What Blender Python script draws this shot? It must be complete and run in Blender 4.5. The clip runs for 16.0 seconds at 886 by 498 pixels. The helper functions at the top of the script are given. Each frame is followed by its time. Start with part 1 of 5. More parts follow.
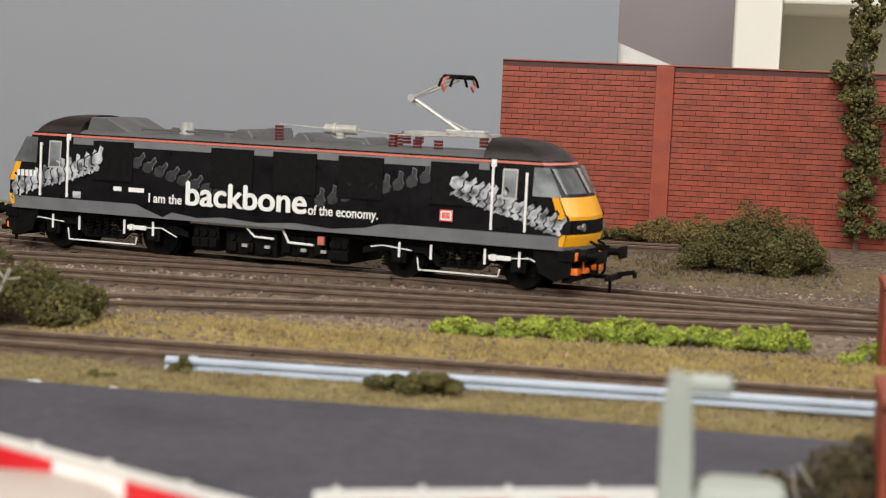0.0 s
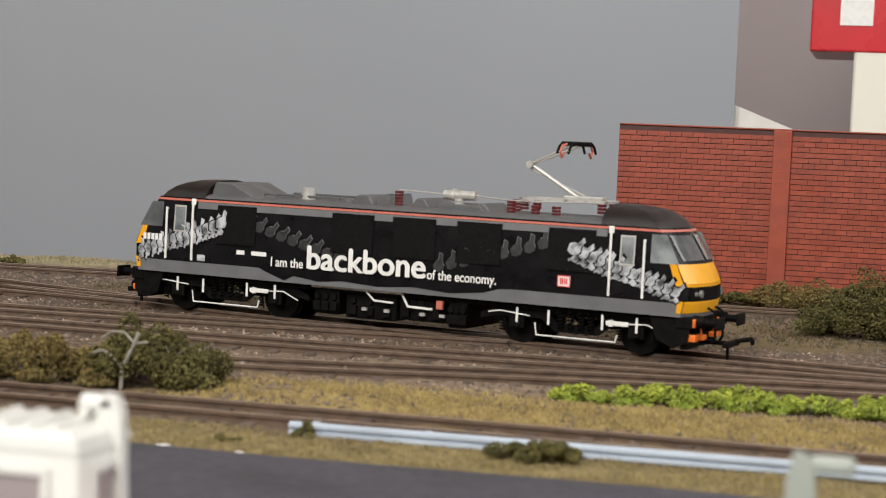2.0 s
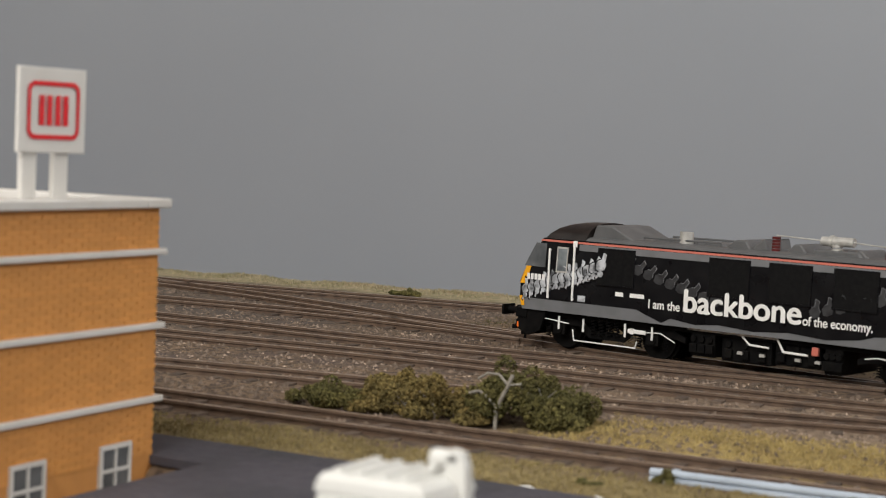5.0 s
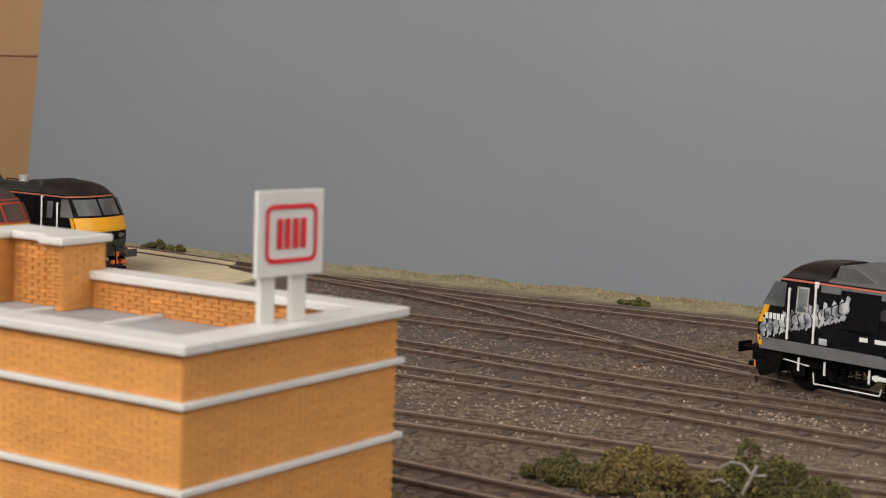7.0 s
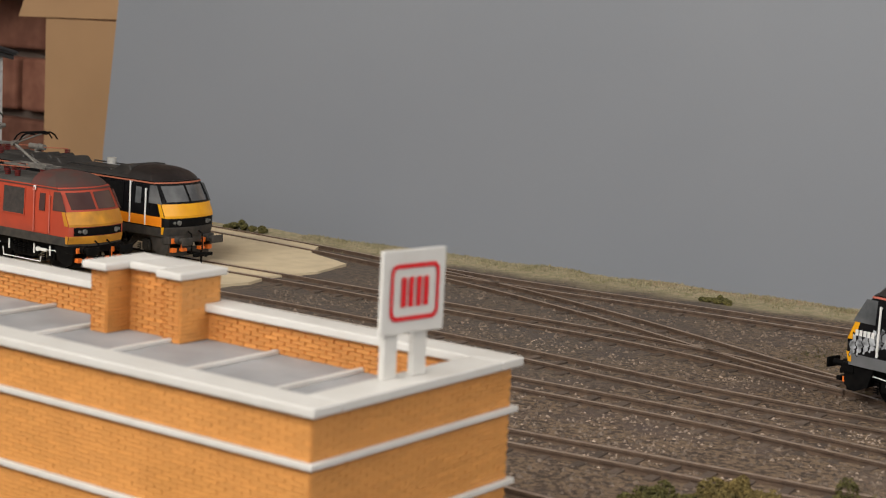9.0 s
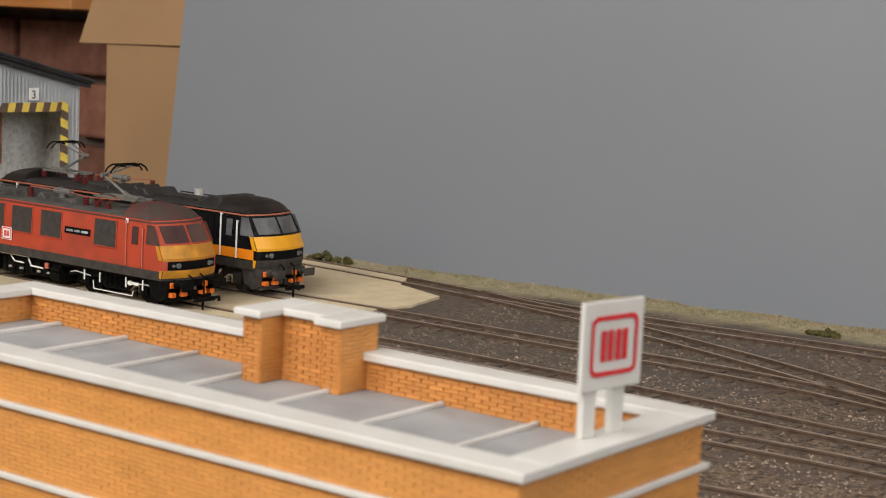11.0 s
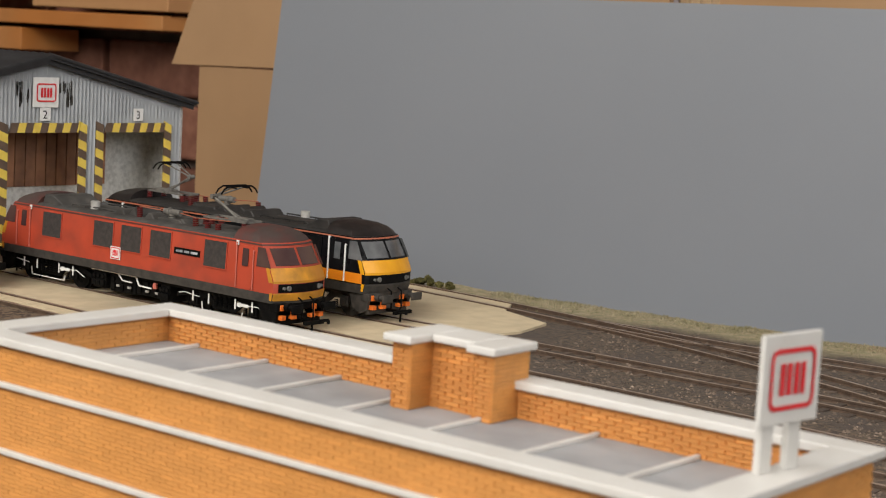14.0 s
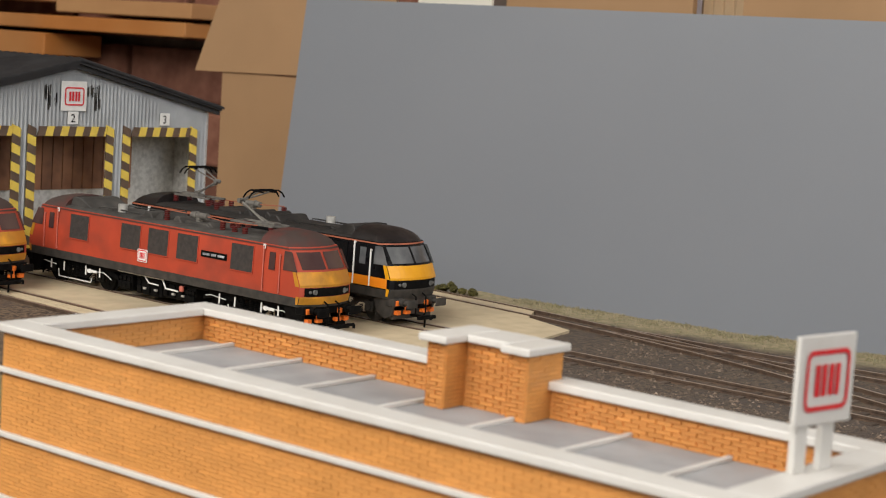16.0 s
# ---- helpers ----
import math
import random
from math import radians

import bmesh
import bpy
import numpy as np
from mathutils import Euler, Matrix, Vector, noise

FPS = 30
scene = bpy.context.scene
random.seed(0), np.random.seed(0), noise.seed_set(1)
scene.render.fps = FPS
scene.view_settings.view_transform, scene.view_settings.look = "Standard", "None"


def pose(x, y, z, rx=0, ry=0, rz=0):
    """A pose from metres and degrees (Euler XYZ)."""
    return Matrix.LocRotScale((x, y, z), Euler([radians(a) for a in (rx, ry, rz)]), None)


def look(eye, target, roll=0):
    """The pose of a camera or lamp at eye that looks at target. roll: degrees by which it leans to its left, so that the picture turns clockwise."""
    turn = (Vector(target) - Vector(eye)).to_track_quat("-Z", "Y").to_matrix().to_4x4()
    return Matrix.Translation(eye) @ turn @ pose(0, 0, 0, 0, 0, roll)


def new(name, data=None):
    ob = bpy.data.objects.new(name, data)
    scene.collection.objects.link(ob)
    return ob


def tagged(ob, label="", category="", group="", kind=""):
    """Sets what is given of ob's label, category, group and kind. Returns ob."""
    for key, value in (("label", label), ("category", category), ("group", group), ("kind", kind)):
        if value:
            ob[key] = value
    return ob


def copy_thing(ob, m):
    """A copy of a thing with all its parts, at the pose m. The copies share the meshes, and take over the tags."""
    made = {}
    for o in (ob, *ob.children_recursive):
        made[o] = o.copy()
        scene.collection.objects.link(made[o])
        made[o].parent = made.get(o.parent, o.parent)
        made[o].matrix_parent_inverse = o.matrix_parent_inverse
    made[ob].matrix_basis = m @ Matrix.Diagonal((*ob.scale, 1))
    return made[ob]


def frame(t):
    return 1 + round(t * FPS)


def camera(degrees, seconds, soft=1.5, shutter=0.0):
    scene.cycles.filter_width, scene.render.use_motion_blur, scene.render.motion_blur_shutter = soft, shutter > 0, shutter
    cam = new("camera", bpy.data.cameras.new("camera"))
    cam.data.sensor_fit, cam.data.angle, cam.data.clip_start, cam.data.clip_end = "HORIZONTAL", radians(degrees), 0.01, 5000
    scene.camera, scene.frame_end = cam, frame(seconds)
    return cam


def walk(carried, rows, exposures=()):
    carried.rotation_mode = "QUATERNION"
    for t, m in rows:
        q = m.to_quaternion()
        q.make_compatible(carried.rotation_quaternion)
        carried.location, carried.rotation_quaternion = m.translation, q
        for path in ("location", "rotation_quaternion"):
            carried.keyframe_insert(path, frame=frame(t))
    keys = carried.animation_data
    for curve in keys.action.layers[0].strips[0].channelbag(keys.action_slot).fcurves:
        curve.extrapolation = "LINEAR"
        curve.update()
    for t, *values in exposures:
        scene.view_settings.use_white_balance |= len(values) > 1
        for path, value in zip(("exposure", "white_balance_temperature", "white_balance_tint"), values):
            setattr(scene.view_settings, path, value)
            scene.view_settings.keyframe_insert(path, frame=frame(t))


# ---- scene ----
# All lengths below are in full-size railway metres; K brings them to the 1:76 model.
K = 1 / 76.2

cam = camera(28.97, 16.0, soft=1.0)
# a phone held close to the models: shallow focus on the locomotives
cam.data.dof.use_dof, cam.data.dof.focus_distance, cam.data.dof.aperture_fstop = True, 0.78, 38.0
ROWS = [
    (0, (59.496, -43.381, 5.043), (55.905, -23.796, 3.162), 2.45),
    (0.5, (59.392, -43.406, 5.078), (55.765, -23.824, 3.238), 2.59),
    (1, (59.417, -43.472, 5.118), (55.68, -23.907, 3.314), 2.64),
    (1.5, (59.491, -43.731, 5.249), (55.24, -24.265, 3.51), 2.62),
    (2, (59.446, -43.825, 5.301), (54.533, -24.48, 4.019), 2.46),
    (2.5, (59.501, -44.06, 5.378), (53.733, -24.946, 4.192), 2.43),
    (3, (59.733, -44.373, 5.428), (53.409, -25.429, 4.361), 2.46),
    (3.5, (59.752, -44.516, 5.497), (52.646, -25.851, 4.448), 2.52),
    (4, (59.852, -44.539, 5.482), (51.982, -26.183, 4.432), 2.45),
    (4.2, (59.935, -44.694, 5.532), (51.761, -26.472, 4.465), 2.51),
    (6.3, (61.28, -44.336, 8.142), (50.564, -27.537, 6.427), 2.31),
    (6.5, (60.801, -44.162, 8.714), (49.917, -27.49, 6.813), 2.33),
    (7, (59.306, -43.82, 9.172), (47.944, -27.506, 6.993), 2.01),
    (7.5, (59.364, -44.371, 9.776), (47.754, -28.225, 7.656), 2.19),
    (8, (59.418, -44.437, 9.684), (47.722, -28.337, 7.683), 2.52),
    (8.5, (59.275, -44.917, 9.997), (47.482, -28.921, 7.749), 2.83),
    (9, (58.496, -44.73, 11.12), (46.68, -28.849, 8.264), 2.99),
    (9.2, (58.02, -44.675, 11.314), (46.169, -28.813, 8.491), 3.06),
    (11.3, (54.929, -45.127, 11.25), (42.777, -29.457, 8.653), 2.65),
    (11.5, (54.678, -45.04, 11.35), (42.466, -29.411, 8.779), 2.77),
    (12, (54.346, -45.195, 11.494), (41.948, -29.709, 8.952), 2.81),
    (12.5, (53.951, -45.136, 11.373), (41.454, -29.722, 8.878), 2.87),
    (13, (53.918, -45.736, 11.296), (41.349, -30.371, 8.864), 3.03),
    (13.5, (53.745, -45.897, 11.13), (41.097, -30.592, 8.725), 3.16),
    (14, (53.676, -45.785, 11.14), (40.941, -30.551, 8.745), 3.22),
    (14.5, (53.589, -45.855, 11.037), (40.794, -30.668, 8.661), 3.35),
    (15, (53.692, -46.023, 11.085), (40.854, -30.865, 8.748), 3.54),
    (15.5, (53.749, -46.118, 11.008), (40.91, -30.959, 8.69), 3.71),
    (16, (53.655, -46.397, 10.982), (40.779, -31.265, 8.701), 3.79),]
walk(cam, [(t, look([c * K for c in e], [c * K for c in g], r)) for t, e, g, r in ROWS],
     exposures=[(0, 0.32), (1.5, 0.28), (2.5, 0.2), (3.5, 0.04), (6.5, -0.02), (9.0, 0.0), (12.5, 0.03), (16, 0.06)])

# ---- light: soft daylight from area lamps at two assumed, unseen windows, and the sky outside ----
world = bpy.data.worlds.new("sky")
scene.world = world
world.use_nodes = True
wn = world.node_tree.nodes
sky = wn.new("ShaderNodeTexSky")
sky.sky_type, sky.sun_disc = "NISHITA", False
sky.sun_elevation, sky.sun_rotation = radians(35), radians(150)
world.node_tree.links.new(sky.outputs[0], wn["Background"].inputs[0])
wn["Background"].inputs[1].default_value = 0.1


def assumed_window_light(name, where, target, sx, sy, power, colour):
    d = bpy.data.lights.new(name, "AREA")
    d.shape, d.size, d.size_y, d.energy, d.color = "RECTANGLE", sx, sy, power, colour
    ob = new(name, d)
    ob.matrix_world = look(where, target)
    return ob


# lamps added out of view, placed and powered to balance the brightness
assumed_window_light("assumed_window_light", (0.35, -1.56, 1.2), (0.2, 0.0, 0.0), 1.7, 1.0, 45, (1.0, 0.955, 0.88))
assumed_window_light("assumed_window_light", (1.9, 0.1, 0.9), (0.5, 0.25, 0.0), 1.3, 1.1, 14, (1.0, 0.97, 0.92))


# ---- small helpers ----
def bmnew():
    return bmesh.new()


def box(bm, x0, y0, z0, x1, y1, z1, bev=0.0, mat=None):
    m = Matrix.LocRotScale(((x0 + x1) / 2, (y0 + y1) / 2, (z0 + z1) / 2), None, (abs(x1 - x0), abs(y1 - y0), abs(z1 - z0)))
    if mat is not None:
        m = mat @ m
    r = bmesh.ops.create_cube(bm, size=1.0, matrix=m)
    if bev:
        es = list({e for v in r["verts"] for e in v.link_edges})
        bmesh.ops.bevel(bm, geom=es, offset=bev, segments=2, affect="EDGES", profile=0.5)
    return bm


def cyl(bm, a, b, r, seg=10, r2=None):
    a, b = Vector(a), Vector(b)
    d = b - a
    m = Matrix.Translation((a + b) / 2) @ d.to_track_quat("Z", "Y").to_matrix().to_4x4()
    bmesh.ops.create_cone(bm, cap_ends=True, segments=seg, radius1=r, radius2=r if r2 is None else r2, depth=d.length, matrix=m)
    return bm


def poly(bm, pts, depth):
    """A flat plate from outline points, pushed out by the vector depth."""
    vs = [bm.verts.new(p) for p in pts]
    f = bm.faces.new(vs)
    r = bmesh.ops.extrude_face_region(bm, geom=[f])
    bmesh.ops.translate(bm, vec=depth, verts=[g for g in r["geom"] if isinstance(g, bmesh.types.BMVert)])
    return bm


def tube(bm, pts, r, seg=6):
    for a, b in zip(pts, pts[1:]):
        cyl(bm, a, b, r, seg)
    return bm


def to_mesh(bm, name, mat, smooth=False):
    bmesh.ops.recalc_face_normals(bm, faces=bm.faces)
    bmesh.ops.scale(bm, vec=(K, K, K), verts=bm.verts)
    me = bpy.data.meshes.new(name)
    bm.to_mesh(me)
    bm.free()
    me.materials.append(mat)
    if smooth:
        me.polygons.foreach_set("use_smooth", [True] * len(me.polygons))
        me.set_sharp_from_angle(angle=radians(35))
    return me


def part(name, bm, mat, parent, label="", smooth=False):
    ob = new(name, to_mesh(bm, name, mat, smooth))
    ob.parent = parent
    if label:
        tagged(ob, label)
    return ob


def thing(name, label, category, x=0, y=0, z=0, rz=0, group="", kind=""):
    ob = new(name)
    ob.empty_display_size = 0.01
    ob.matrix_world = pose(x * K, y * K, z * K, 0, 0, rz)
    return tagged(ob, label, category, group, kind)


def solid(name, bm, mat, label, category, x=0, y=0, z=0, rz=0, group="", kind="", smooth=False):
    ob = new(name, to_mesh(bm, name, mat, smooth))
    ob.matrix_world = pose(x * K, y * K, z * K, 0, 0, rz)
    return tagged(ob, label, category, group, kind)


def words(name, text, size, mat, parent, m, label="", fat=0.0, width=None):
    """Lettering as a mesh, standing along +x with its up along +y of m."""
    cu = bpy.data.curves.new(name, "FONT")
    cu.body, cu.size, cu.extrude, cu.offset = text, size, 0.004, fat
    tmp = new(name, cu)
    dg = bpy.context.evaluated_depsgraph_get()
    me = bpy.data.meshes.new_from_object(tmp.evaluated_get(dg))
    bpy.data.objects.remove(tmp)
    if width:
        xs = [v.co.x for v in me.vertices]
        me.transform(Matrix.Diagonal((width / (max(xs) - min(xs)), 1, 1, 1)))
    me.transform(Matrix.Scale(K, 4) @ m)
    me.materials.clear()
    me.materials.append(mat)
    ob = new(name, me)
    ob.parent = parent
    if label:
        tagged(ob, label)
    return ob


# ---- materials ----
def material(name, base, second=None, rough=0.6, metal=0.0, scale=3.0, bump=0.0, bscale=20.0, amount=1.0, spec=0.5, third=None, tscale=0.6, piece=0.0, island=0.0):
    """Base colour mottled with a second (fine) and a third (broad) colour; scales are per railway metre."""
    m = bpy.data.materials.new(name)
    m.use_nodes = True
    nt = m.node_tree
    n, l = nt.nodes, nt.links
    b = n["Principled BSDF"]
    b.inputs["Roughness"].default_value, b.inputs["Metallic"].default_value = rough, metal
    b.inputs["Specular IOR Level"].default_value = spec
    tc = n.new("ShaderNodeTexCoord")

    def noi(s, detail=6):
        x = n.new("ShaderNodeTexNoise")
        x.inputs["Scale"].default_value, x.inputs["Detail"].default_value = s / K, detail
        l.new(tc.outputs["Object"], x.inputs["Vector"])
        return x

    def ramp(src, lo, hi):
        r = n.new("ShaderNodeMapRange")
        r.inputs[1].default_value, r.inputs[2].default_value = lo, hi
        l.new(src.outputs[0], r.inputs[0])
        return r

    def mix(a, c, f):
        x = n.new("ShaderNodeMix")
        x.data_type = "RGBA"
        for sock, v in ((x.inputs[6], a), (x.inputs[7], c)):
            if isinstance(v, tuple):
                sock.default_value = (*v, 1)
            else:
                l.new(v, sock)
        if isinstance(f, float):
            x.inputs[0].default_value = f
        else:
            l.new(f, x.inputs[0])
        return x.outputs[2]

    col = base
    if second:
        mr = ramp(noi(scale), 0.38, 0.38 + 0.3 / max(amount, 0.01))
        col = mix(col, second, mr.outputs[0])
    if third:
        col = mix(col, third, ramp(noi(tscale, 4), 0.47, 0.68).outputs[0])
    if piece or island:
        oi = n.new("ShaderNodeObjectInfo" if piece else "ShaderNodeNewGeometry")
        hs = n.new("ShaderNodeHueSaturation")
        mr = n.new("ShaderNodeMapRange")
        mr.inputs[3].default_value, mr.inputs[4].default_value = 1 - (piece or island), 1 + (piece or island)
        l.new(oi.outputs["Random" if piece else "Random Per Island"], mr.inputs[0])
        l.new(mr.outputs[0], hs.inputs["Value"])
        if isinstance(col, tuple):
            hs.inputs["Color"].default_value = (*col, 1)
        else:
            l.new(col, hs.inputs["Color"])
        col = hs.outputs[0]
    if isinstance(col, tuple):
        b.inputs["Base Color"].default_value = (*col, 1)
    else:
        l.new(col, b.inputs["Base Color"])
    rr = ramp(noi(scale * 0.7), 0.3, 0.7)
    rr.inputs[3].default_value, rr.inputs[4].default_value = max(rough - 0.08, 0.02), min(rough + 0.1, 1)
    l.new(rr.outputs[0], b.inputs["Roughness"])
    if bump:
        bn = n.new("ShaderNodeBump")
        bn.inputs["Strength"].default_value, bn.inputs["Distance"].default_value = bump, 0.05 * K
        l.new(noi(bscale).outputs[0], bn.inputs["Height"])
        l.new(bn.outputs[0], b.inputs["Normal"])
    return m


M = {}
M["black"] = material("satin black paint", (0.005, 0.005, 0.006), (0.009, 0.009, 0.01), 0.3, scale=2, spec=0.15)
M["dark_roof"] = material("dark brown-black roof paint", (0.01, 0.0075, 0.007), (0.017, 0.012, 0.011), 0.42, scale=3)
M["grey_roof"] = material("mid grey roof paint", (0.085, 0.087, 0.09), (0.105, 0.105, 0.107), 0.5, scale=2)
M["grey_roof_dirty"] = material("sooty grey roof paint", (0.042, 0.04, 0.037), (0.08, 0.073, 0.066), 0.75, scale=1.5, third=(0.03, 0.027, 0.024))
M["roof_sooty"] = material("sooty brown-black roof paint", (0.014, 0.0125, 0.0115), (0.03, 0.026, 0.023), 0.65, scale=1.5, third=(0.016, 0.014, 0.013))
M["grey_skirt"] = material("pale grey skirt paint", (0.15, 0.155, 0.165), (0.125, 0.13, 0.135), 0.45, scale=2)
M["yellow"] = material("warning yellow paint", (0.8, 0.375, 0.01), (0.74, 0.33, 0.009), 0.35, scale=2)
M["yellow_dirty"] = material("weathered yellow paint", (0.68, 0.30, 0.02), (0.42, 0.19, 0.02), 0.5, scale=1.6, third=(0.5, 0.2, 0.02))
M["red"] = material("weathered red paint", (0.46, 0.062, 0.028), (0.37, 0.05, 0.024), 0.5, scale=0.8, third=(0.26, 0.046, 0.026), tscale=0.5)
M["red_roof"] = material("sooty red-brown roof paint", (0.1, 0.026, 0.02), (0.05, 0.034, 0.03), 0.65, scale=1.2, third=(0.06, 0.04, 0.035))
M["orange_band"] = material("orange band paint", (0.88, 0.27, 0.01), (0.8, 0.23, 0.01), 0.4, scale=2)
M["stripe"] = material("coral red stripe", (0.55, 0.15, 0.11), (0.48, 0.14, 0.1), 0.45)
M["stripe_thin"] = material("dull orange lining", (0.4, 0.12, 0.06), (0.3, 0.1, 0.06), 0.55)
M["white"] = material("white paint", (0.8, 0.8, 0.78), (0.72, 0.72, 0.7), 0.5, scale=4)
M["under"] = material("black underframe", (0.003, 0.003, 0.0033), (0.007, 0.0065, 0.006), 0.6, scale=4, spec=0.08)
M["under_dirty"] = material("dusty grey underframe", (0.028, 0.026, 0.023), (0.055, 0.047, 0.04), 0.7, scale=3)
M["orange"] = material("orange fittings", (0.9, 0.2, 0.02), (0.75, 0.16, 0.02), 0.45)
M["insul"] = material("dark red insulator", (0.1, 0.012, 0.012), (0.07, 0.01, 0.01), 0.3)
M["metal"] = material("pale grey metal", (0.5, 0.49, 0.46), (0.38, 0.37, 0.35), 0.45, 0.3, scale=5)
M["panto_dark"] = material("dull grey metal", (0.2, 0.19, 0.17), (0.13, 0.12, 0.11), 0.55, 0.3, scale=5)
# pale mottling in the glass colour stands for reflections
M["glass"] = material("dark glazing with painted reflections", (0.07, 0.075, 0.08), (0.16, 0.165, 0.17), 0.1, scale=0.9)
M["glass_red"] = material("tinted cab glazing", (0.06, 0.03, 0.03), (0.1, 0.06, 0.05), 0.18, scale=0.6)
# pale tone paints the lit cab interior into the glass colour
M["glass_pale"] = material("cab side glazing with painted pale interior", (0.27, 0.3, 0.31), (0.1, 0.11, 0.12), 0.12, scale=1.6)
M["lamp_glass"] = material("dim lamp glass", (0.12, 0.12, 0.115), (0.2, 0.2, 0.19), 0.15, scale=6)
M["grille"] = material("dark grille panel", (0.0035, 0.0035, 0.004), (0.007, 0.007, 0.007), 0.6, spec=0.1, scale=8, bump=0.12, bscale=30)
M["grille_dirty"] = material("grimy grille panel", (0.03, 0.026, 0.024), (0.05, 0.04, 0.036), 0.7, scale=6, bump=0.3, bscale=30)
M["bone"] = material("grey printed bone", (0.5, 0.52, 0.55), (0.05, 0.053, 0.06), 0.45, scale=4.5)
M["bone_dim"] = material("dim printed bone", (0.034, 0.035, 0.038), (0.014, 0.014, 0.016), 0.45, scale=5)
M["bone_line"] = material("printed bone outline", (0.15, 0.155, 0.165), (0.06, 0.06, 0.066), 0.45, scale=6)
M["logo_red"] = material("logo red", (0.7, 0.012, 0.02), (0.62, 0.012, 0.02), 0.4)
M["rail"] = material("weathered rail", (0.13, 0.085, 0.058), (0.075, 0.048, 0.034), 0.6, 0.2, scale=3)
M["rail_top"] = material("worn rail head", (0.4, 0.31, 0.24), (0.28, 0.2, 0.15), 0.4, 0.45, scale=2)
M["sleeper"] = material("brown sleeper", (0.085, 0.06, 0.046), (0.12, 0.088, 0.066), 0.85, scale=6, bump=0.4, piece=0.3)
M["concrete"] = material("buff concrete apron", (0.62, 0.51, 0.34), (0.54, 0.44, 0.29), 0.85, scale=1.4, bump=0.25, bscale=9, third=(0.46, 0.38, 0.26), tscale=0.25)
M["tarmac"] = material("dark grey road paint", (0.055, 0.053, 0.067), (0.07, 0.067, 0.082), 0.68, scale=5, bump=0.4, bscale=12, third=(0.046, 0.046, 0.056), tscale=0.5)
M["stone_pale"] = material("pale ballast chip", (0.34, 0.26, 0.2), (0.2, 0.145, 0.11), 0.85, scale=3, island=0.35)
M["stone_brown"] = material("brown ballast chip", (0.16, 0.118, 0.088), (0.07, 0.052, 0.04), 0.9, scale=3, island=0.35)
M["grass_y"] = material("straw yellow static grass", (0.38, 0.29, 0.11), (0.27, 0.2, 0.08), 0.85, scale=0.8, island=0.35)
M["grass_pale"] = material("pale dry static grass", (0.36, 0.31, 0.2), (0.22, 0.2, 0.1), 0.85, scale=0.8, island=0.35)
M["grass_o"] = material("olive static grass", (0.29, 0.23, 0.1), (0.2, 0.155, 0.07), 0.85, scale=0.8, island=0.35)
M["leaf_bright"] = material("bright green foam foliage", (0.34, 0.38, 0.05), (0.2, 0.27, 0.035), 0.85, scale=1.5, island=0.35)
M["leaf_dark"] = material("dark green foam foliage", (0.08, 0.074, 0.02), (0.135, 0.115, 0.034), 0.9, scale=2, island=0.35)
M["leaf_olive"] = material("olive brown foam foliage", (0.2, 0.145, 0.045), (0.12, 0.095, 0.03), 0.9, scale=2, island=0.35)
M["leaf_rust"] = material("rusty green foam foliage", (0.075, 0.07, 0.028), (0.1, 0.06, 0.03), 0.9, scale=2, island=0.35)
M["twig"] = material("pale grey twig", (0.3, 0.28, 0.24), (0.17, 0.15, 0.13), 0.8, scale=4)
M["armco"] = material("pale blue-grey plastic", (0.42, 0.48, 0.56), (0.35, 0.4, 0.47), 0.4, scale=1)
M["brick_red"] = material("red moulded brick", (0.3, 0.06, 0.03), (0.23, 0.046, 0.026), 0.42, scale=1.5, bump=0.2, bscale=8, piece=0.12)
M["brick_red_far"] = material("red moulded brickwork", (0.3, 0.06, 0.03), (0.23, 0.046, 0.026), 0.42, scale=1.5, bump=0.2, bscale=8, island=0.12)
M["mortar_red"] = material("dark red mortar joint", (0.07, 0.02, 0.016), (0.055, 0.017, 0.014), 0.6, scale=3)
M["brick_buff"] = material("orange buff moulded brick", (0.68, 0.31, 0.085), (0.62, 0.28, 0.075), 0.5, scale=1.2, bump=0.15, bscale=8, piece=0.07)
M["brick_buff_far"] = material("orange buff moulded brickwork", (0.68, 0.31, 0.085), (0.62, 0.28, 0.075), 0.5, scale=1.2, bump=0.15, bscale=8, island=0.07)
M["mortar_buff"] = material("brown buff mortar joint", (0.58, 0.26, 0.07), (0.52, 0.23, 0.062), 0.7, scale=3)
M["white_plastic"] = material("white moulded plastic", (0.66, 0.645, 0.615), (0.61, 0.59, 0.555), 0.4, scale=1.2, bump=0.1, bscale=3)
M["cream_plastic"] = material("cream moulded plastic", (0.7, 0.7, 0.68), (0.65, 0.65, 0.62), 0.35, scale=1)
M["green_plastic"] = material("pale green-grey plastic", (0.36, 0.39, 0.35), (0.3, 0.33, 0.3), 0.45, scale=1)
M["roof_felt"] = material("pale grey roof sheet", (0.36, 0.36, 0.37), (0.3, 0.3, 0.31), 0.55, scale=0.8, third=(0.27, 0.27, 0.28))
M["backdrop"] = material("matt grey painted board", (0.256, 0.275, 0.306), (0.27, 0.288, 0.318), 0.5, scale=0.05, bump=0.05, bscale=3)
M["shed_grey"] = material("grey corrugated sheet", (0.43, 0.45, 0.47), (0.35, 0.365, 0.385), 0.55, scale=0.8)
M["shed_roof"] = material("black corrugated roof", (0.018, 0.018, 0.02), (0.03, 0.03, 0.032), 0.4, scale=1)
M["shed_in"] = material("pale speckled shed interior", (0.62, 0.62, 0.6), (0.42, 0.42, 0.41), 0.8, scale=5)
M["hazard_y"] = material("hazard yellow", (0.8, 0.6, 0.1), (0.7, 0.5, 0.08), 0.5, scale=2)
